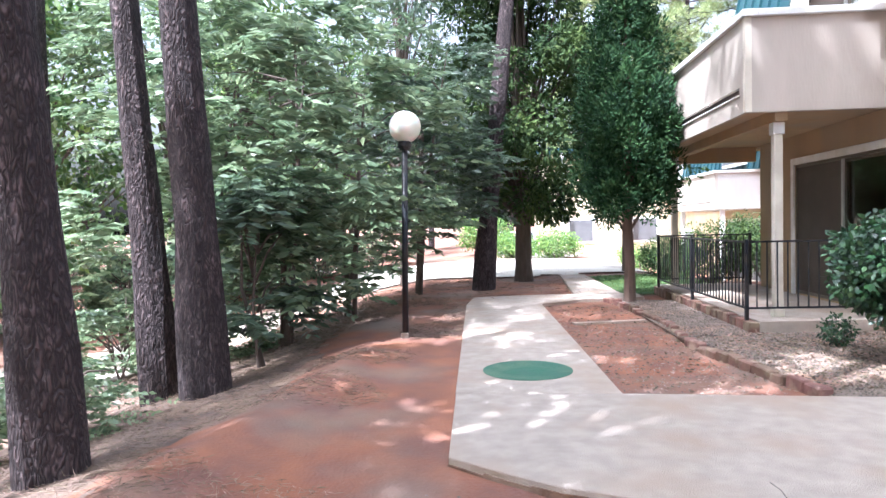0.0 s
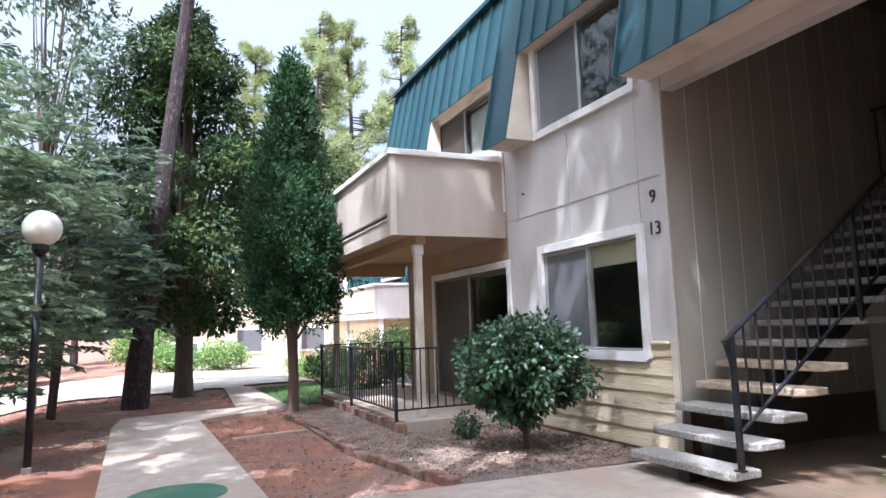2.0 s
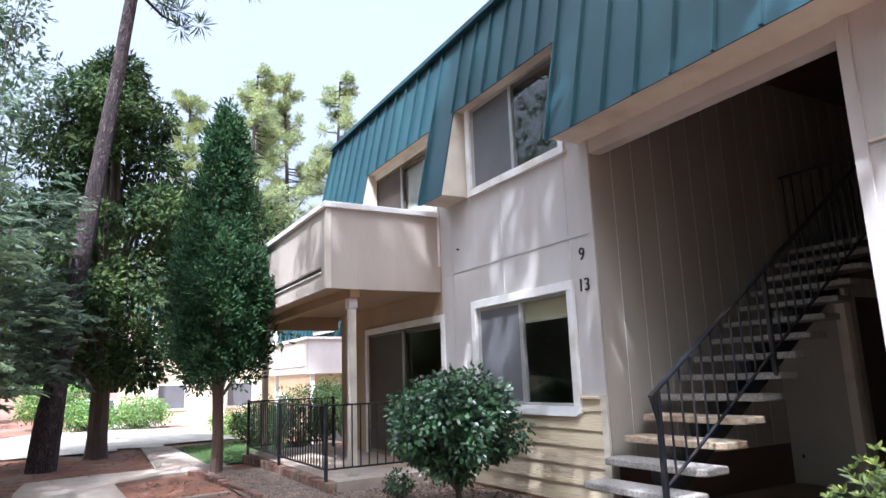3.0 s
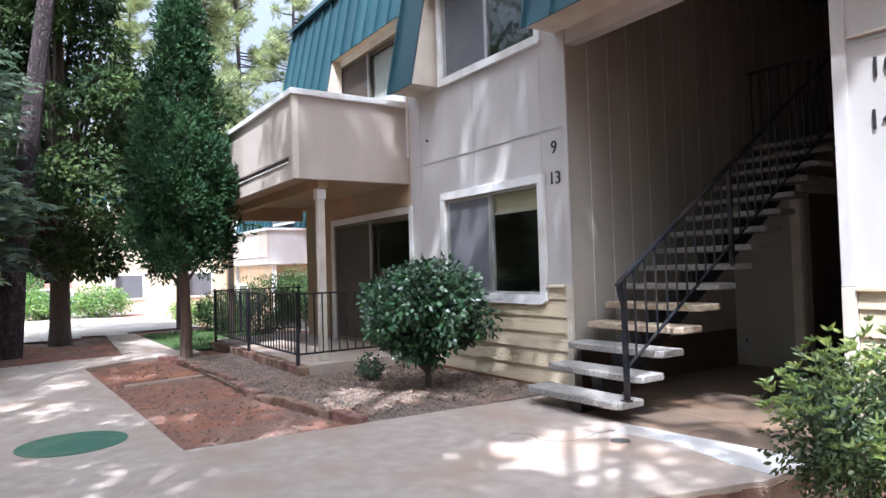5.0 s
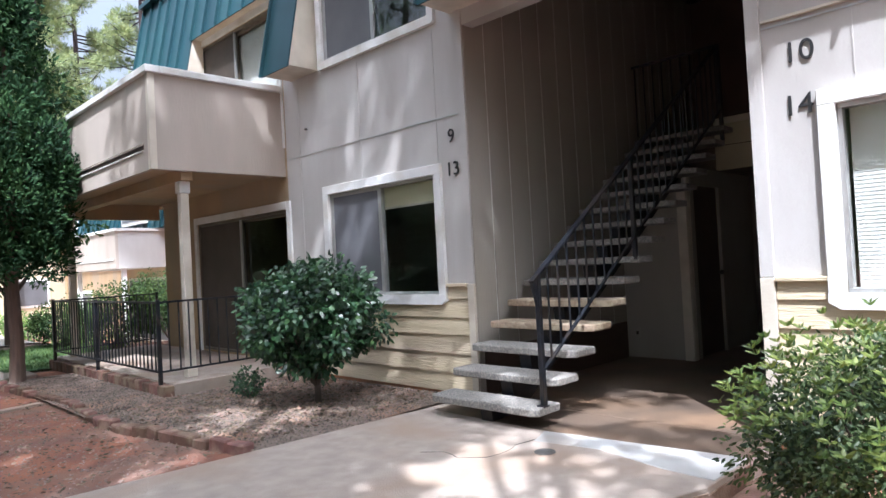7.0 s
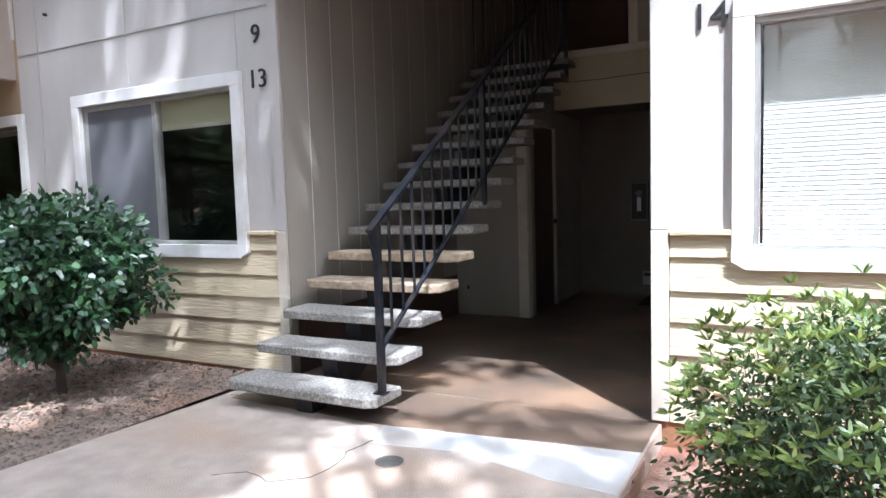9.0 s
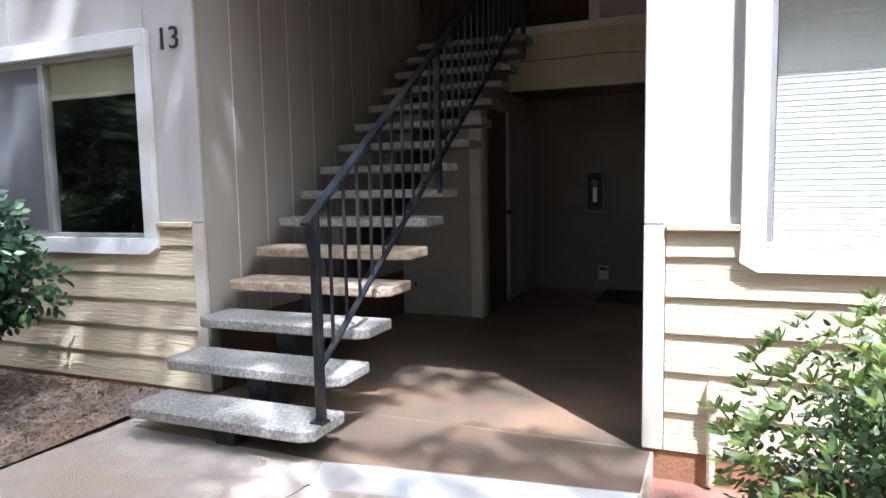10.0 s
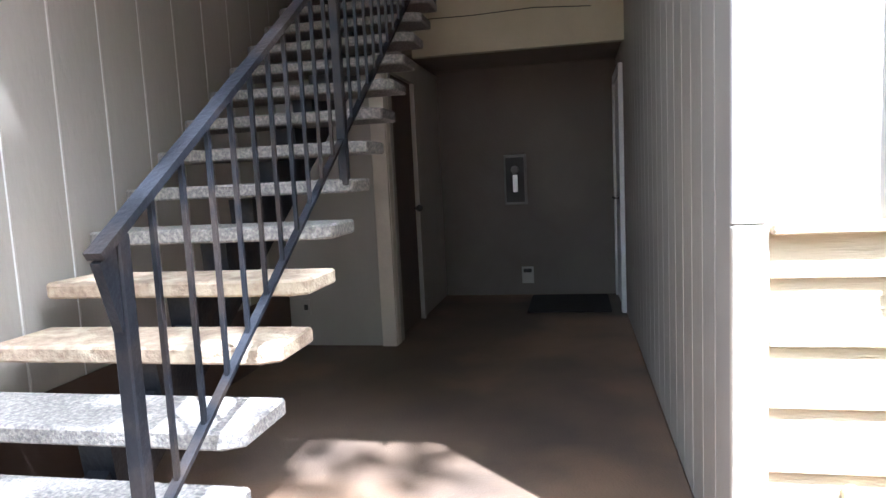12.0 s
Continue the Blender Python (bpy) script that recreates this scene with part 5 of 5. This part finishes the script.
# ---- shrubs ----
def shrub(name, at, r, h, lo, material, label, seed, leaf, per, ncl=70, trunk=0.03, category="shrub", group=""):
    rs, rr = np.random.RandomState(seed), random.Random(seed)
    t = thing(name, at, label, category, group)
    bm, a = bmesh.new(), Vector(at)
    cz = (lo + h) / 2
    cen, rad = [], []
    for i in range(ncl):
        u = Vector((rr.gauss(0, 1), rr.gauss(0, 1), rr.gauss(0, 1))).normalized()
        k = rr.uniform(0.55, 0.86)
        cen.append((u.x * r * k, u.y * r * k, cz + u.z * (h - lo) / 2 * k))
        rad.append(r * rr.uniform(0.2, 0.34))
    tube(bm, [a + Vector((0, 0, -0.15)), a + Vector((0.01, 0.01, lo * 0.7)), a + Vector((0, 0, cz))], [trunk * 1.3, trunk, trunk * 0.6], 9, 0.08, rr)
    for i in range(0, ncl, 4):
        c = Vector(cen[i]) + a
        b = a + Vector((0, 0, lo * 0.6))
        tube(bm, [b, b.lerp(c, 0.5) + Vector((0, 0, -0.04)), c], [trunk * 0.6, trunk * 0.35, 0.004], 5)
    part("stem", bm, M_BARK2, t)
    P, D = clumps(rs, cen, rad, per, 0.9, 0.3)
    hang("foliage", leaf_mesh("foliage", P, D, leaf[0], leaf[1], material, 0.2, fine=r > 0.6 and leaf[0] < 0.08), t)
    return t


shrub("camellia_bush", (4.54, 6.85, -0.03), 0.73, 1.42, 0.30, M_LEAF_CAM, "round glossy dark green camellia bush on a short trunk in gravel", 31, (0.062, 0.036), 3900, 90)
shrub("small_bush", (4.26, 7.72, -0.03), 0.17, 0.36, 0.02, M_LEAF_CAM, "small dark rounded shrub in the gravel bed", 32, (0.04, 0.022), 9000, 30, 0.008)
azalea = shrub("azalea_bush", (4.22, 2.0, -0.1), 0.68, 1.0, 0.12, M_LEAF_AZ, "loose green azalea with bright tips beside the concrete slab", 33, (0.036, 0.014), 5200, 110, 0.012)
rs = np.random.RandomState(35)
P, D = [], []
for i in range(420):
    u = rs.normal(size=3)
    u[2] = abs(u[2]) * 0.9 + 0.15
    u /= np.linalg.norm(u)
    c = np.array((u[0] * 0.68, u[1] * 0.68, 0.56 + u[2] * 0.45)) * rs.uniform(0.9, 1.1)
    a = rs.uniform(0, 6.28)
    for j in range(7):
        P.append(c)
        D.append(np.array((math.cos(a + j * 0.9), math.sin(a + j * 0.9), 0.35)) + u * 0.7)
hang("new_growth", leaf_mesh("new_growth", np.array(P), np.array(D), 0.045, 0.015, M_LEAF_TIP, 0.15, fine=True), azalea, "bright yellow-green whorled tips")
shrub("camellia_bush", (4.35, 0.3, -0.1), 0.6, 1.3, 0.2, M_LEAF_CAM, "glossy dark shrub near the window", 34, (0.07, 0.04), 2000, 60)
for i, (x, y, r, h) in enumerate([(5.25, 14.6, 0.85, 1.4), (6.5, 15.2, 0.95, 1.6), (4.8, 16.2, 0.7, 1.0), (7.6, 17.0, 1.0, 1.7)]):
    shrub("hedge_bush", (x, y, terrain(x, y)), r, h, 0.05, M_LEAF_DARK, "dark clipped hedge bush by the lawn", 40 + i, (0.06, 0.03), 1500, 60, group="hedge bushes")
for i, (x, y, r, h) in enumerate([(0.4, 29.5, 1.3, 1.9), (1.6, 26.5, 1.0, 0.95), (3.2, 26.3, 1.1, 1.0), (6.2, 25.5, 0.9, 1.2), (7.2, 24.5, 0.7, 0.9)]):
    shrub("hedge_bush", (x, y, terrain(x, y)), r, h, 0.05, M_HEDGE, "bright sunlit green shrub in the far yard", 50 + i, (0.10, 0.055), 600, 60, group="hedge bushes")


# ---- neighbouring buildings ----
def neighbour(name, at, w, d, label, balcony=True):
    X, Y, Z = at
    t = thing(name, at, label, "apartment building", "neighbouring buildings")
    part("wall", boxes((X, X + w, Y, Y + d, Z - 0.5, Z + 6.2)), M_BEIGE, t)
    part("roof", boxes((X - 0.1, X + w + 0.1, Y - 0.1, Y + d + 0.1, Z + 6.2, Z + 6.4)), M_ROOF, t)
    bm = bmesh.new()
    n = int(d / 0.45)
    prism(bm, [(X - 0.5, Z + 3.7), (X - 0.002, Z + 3.7), (X - 0.002, Z + 6.2), (X - 0.05, Z + 6.2)], "y", Y, Y + d)
    ms = part("mansard", bm, M_ROOF, t)
    for i in range(n):
        y = Y + (i + 0.5) * d / n
        bm = bmesh.new()
        prism(bm, [(X - 0.55, Z + 3.68), (X - 0.5, Z + 3.68), (X - 0.05, Z + 6.2), (X - 0.1, Z + 6.2)], "y", y - 0.02, y + 0.02)
        part("seam_rib", bm, M_ROOF, ms)
    if balcony:
        b = part("balcony", boxes((X - 1.62, X - 0.002, Y + 0.5, Y + 0.6, Z + 2.5, Z + 3.6), (X - 1.62, X - 0.002, Y + 0.6, Y + 5, Z + 2.5, Z + 2.62)), M_UPPER, t)
        # west side split off in a darker colour to paint its tree shade
        part("west_panel", boxes((X - 1.7, X - 1.62, Y + 0.5, Y + 5, Z + 2.5, Z + 3.6)), M_BALC, b, "front panel in darker taupe that paints in its shade")
        part("cap_rail", boxes((X - 1.75, X - 1.58, Y + 0.45, Y + 5, Z + 3.6, Z + 3.68), (X - 1.58, X - 0.002, Y + 0.45, Y + 0.62, Z + 3.6, Z + 3.68)), M_TRIM, b)
        part("slot_flashing", boxes((X - 1.72, X - 1.701, Y + 0.7, Y + 4.6, Z + 2.75, Z + 2.8)), M_TRIM, b)
        part("post", boxes((X - 1.5, X - 1.38, Y + 0.6, Y + 0.72, Z - 0.3, Z + 2.5)), M_TRIM, t)
        part("post", boxes((X - 1.5, X - 1.38, Y + 4.8, Y + 4.92, Z - 0.3, Z + 2.5)), M_TRIM, t)
    dr = part("patio_door", boxes((X - 0.04, X - 0.001, Y + 0.9, Y + 4.3, Z + 0.1, Z + 2.2)), M_CREAM, t)
    for k in range(2):
        part("pane", boxes((X - 0.06, X - 0.04, Y + 1.0 + 1.65 * k, Y + 2.55 + 1.65 * k, Z + 0.2, Z + 2.1)), M_SCREEN, dr)
    for y, z in ((Y + d * 0.6, 0.2), (Y + 1.2, 3.9), (Y + d * 0.6, 3.9)):
        wd = part("window", boxes((X - 0.62 if z > 3 else X - 0.03, X - 0.001, y, y + 1.9, Z + z, Z + z + 1.6)), M_TRIM, t)
        part("pane", boxes((X - 0.64 if z > 3 else X - 0.05, X - 0.62 if z > 3 else X - 0.03, y + 0.1, y + 1.8, Z + z + 0.1, Z + z + 1.5)), M_SCREEN, wd)
    return t


neighbour("apartment_building", (9.3, 21.0, -0.9), 7, 14, "beige two-storey building with green mansard and solid balcony")


def far_house(at, w, h, label):
    X, Y, Z = at
    t = thing("far_house", at, label, "house", "far houses")
    part("wall", boxes((X, X + w, Y, Y + 6, Z - 0.5, Z + h)), M_TAN, t)
    part("roof", boxes((X - 0.4, X + w + 0.4, Y - 0.6, Y + 6, Z + h, Z + h + 0.25)), M_ROOF, t)
    for i in range(3):
        x = X + w * (0.12 + 0.3 * i)
        wd = part("window", boxes((x, x + 1.3, Y - 0.05, Y - 0.001, Z + 0.9, Z + 2.1)), M_TRIM, t)
        part("pane", boxes((x + 0.1, x + 1.2, Y - 0.07, Y - 0.05, Z + 1.0, Z + 2.0)), M_SCREEN, wd)
        part("porch_post", boxes((x - 0.35, x - 0.15, Y - 0.6, Y - 0.4, Z - 0.3, Z + h)), M_TRIM, t)
    return t


far_house((3.2, 33, -0.6), 10, 5.2, "sunlit tan apartment house with white posts in the distance")

# ---- parked car far behind the trees ----
car = thing("car", (1.9, 31, -0.3), "white parked car behind the trees in the distance", "car")
bm = bmesh.new()
prism(bm, [(29.0, 0.15), (29.0, 0.62), (29.9, 0.72), (30.6, 1.15), (32.2, 1.18), (32.9, 0.75), (33.4, 0.7), (33.4, 0.15)], "x", 1.05, 2.75)
bmesh.ops.bevel(bm, geom=bm.edges[:], offset=0.07, segments=2, affect="EDGES")
for v in bm.verts:
    v.co.z -= 0.25
part("body", bm, M_CAR, car)
part("windscreen", bar(bmesh.new(), (1.9, 29.95, 0.52), (1.9, 30.55, 0.90), 1.4, 0.02), M_BLACK, car)
for x in (1.0, 2.62):
    for y in (29.8, 32.5):
        bm = bmesh.new()
        tube(bm, [(x, y, -0.02), (x + 0.18, y, -0.02)], [0.3, 0.3], 16)
        part("wheel", bm, M_BLACK, car)
# added tree, hidden by the thuja, that shades the neighbour's west side
broadleaf("evergreen_tree", (4.3, 18.2, -0.4), 6.9, 1.7, 2.8, M_LEAF_DARK, M_BARK2, "tall dark evergreen added behind the narrow conifer to shade the neighbour", 84, (0.17, 0.08), 300, 60, 0.14)

# ---- tall unseen trees, added behind the start to shade the walk ----
broadleaf("shade_tree", (-2.9, 1.0, terrain(-2.9, 1.0)), 19.0, 3.9, 8.5, M_LEAF_WOOD, M_BARK2, "tall unseen tree added behind the walkway start for dappled shade", 81, (0.24, 0.14), 330, 58, 0.26, lean=(2.6, 1.2), squash=0.6, puff=0.66)
broadleaf("shade_tree", (-6.4, 0.2, terrain(-6.4, 0.2)), 16.5, 3.3, 8.0, M_LEAF_WOOD, M_BARK2, "tall unseen tree added on the lower slope for dappled shade", 86, (0.24, 0.14), 330, 26, 0.2, lean=(1.2, 1.0), squash=0.6, puff=0.66)
broadleaf("shade_tree", (-4.4, -1.4, terrain(-4.4, -1.4)), 14.5, 3.2, 7.5, M_LEAF_WOOD, M_BARK2, "tall unseen tree added behind the walkway start for dappled shade", 82, (0.24, 0.14), 330, 30, 0.2, lean=(2.2, 1.8), squash=0.6, puff=0.62)

broadleaf("shade_tree", (-1.5, -1.2, terrain(-1.5, -1.2)), 15.0, 2.5, 9.0, M_LEAF_WOOD, M_BARK2, "slim unseen tree added behind the walkway start for dappled shade", 85, (0.24, 0.14), 330, 24, 0.18, lean=(2.6, 1.7), squash=0.6, puff=0.62)

# ---- woods ----
wood_a = broadleaf("woodland_tree", (-9.5, 15, terrain(-9.5, 15)), 9.5, 2.6, 1.6, M_LEAF_WOOD, M_BARK2, "leafy green tree deep in the woods", 61, (0.24, 0.13), 90, 70, 0.14, group="woodland trees")
wood_b = broadleaf("woodland_tree", (-6.8, 21.0, terrain(-6.8, 21)), 11.0, 2.8, 2.4, M_LEAF_WOOD, M_BARK2, "leafy green woodland tree with bare lower trunk", 62, (0.24, 0.13), 90, 80, 0.16, group="woodland trees")
pine_b = pine("pine_tree", (-8, 19, terrain(-8, 19)), (-8.4, 19.3, 19), 0.2, "tall straight pine deep in the woods", 63, 6, per=30, spread=2.6, sides=10, group="woodland pines")
rr = random.Random(77)
spots = []
for i in range(400):
    a, r = radians(rr.uniform(60, 270)), rr.uniform(8, 42)
    x, y = r * math.cos(a), 4 + r * math.sin(a)
    if x > -3.2 and y > -6 or road_inside(x, y) or (y < 14 and y > 0 and x > -7.2) or abs(-(x + 6.4) * 0.848 + (y - 13) * 0.53) < 3.4:
        continue
    if any((x - p) ** 2 + (y - q) ** 2 < 7 for p, q in spots):
        continue
    spots.append((x, y))
for i, (x, y) in enumerate(spots[:58]):
    src = (wood_a, wood_b, pine_b)[i % 3]
    s = rr.uniform(0.8, 1.25)
    o = copy_thing(src, pose(x, y, terrain(x, y), 0, 0, rr.uniform(0, 360)))
    o.scale = (s, s, s)
# far pines behind the buildings, sunlight painted into their pale needles
fp = pine("far_pine", (13, 33, -1), (13.2, 33.3, 18), 0.25, "tall pine beyond the buildings, sunlight painted into its pale needles", 71, 3, per=60, spread=3.6, material=M_NEEDLE_FAR, sides=9, group="far pines", n_branch=90)
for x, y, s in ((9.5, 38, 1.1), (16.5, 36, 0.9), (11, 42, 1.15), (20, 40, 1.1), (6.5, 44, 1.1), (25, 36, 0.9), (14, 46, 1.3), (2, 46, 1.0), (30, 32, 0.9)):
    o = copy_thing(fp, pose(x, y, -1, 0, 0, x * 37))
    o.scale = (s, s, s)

ug = compound("undergrowth", (-5.2, 11.0, terrain(-5.2, 11)), 1.1, 0.9, 0.1, "leafy undergrowth between woodland trunks", 91, 260, trunk=0.02, leaf=(0.12, 0.05))
placed = 0
while placed < 26:
    x, y = rr.uniform(-16, -3), rr.uniform(7, 30)
    if abs(-(x + 6.4) * 0.848 + (y - 13) * 0.53) < 2.4:
        continue
    placed += 1
    o = copy_thing(ug, pose(x, y, terrain(x, y), 0, 0, rr.uniform(0, 360)))
    s = rr.uniform(0.7, 1.5)
    o.scale = (s, s, s)
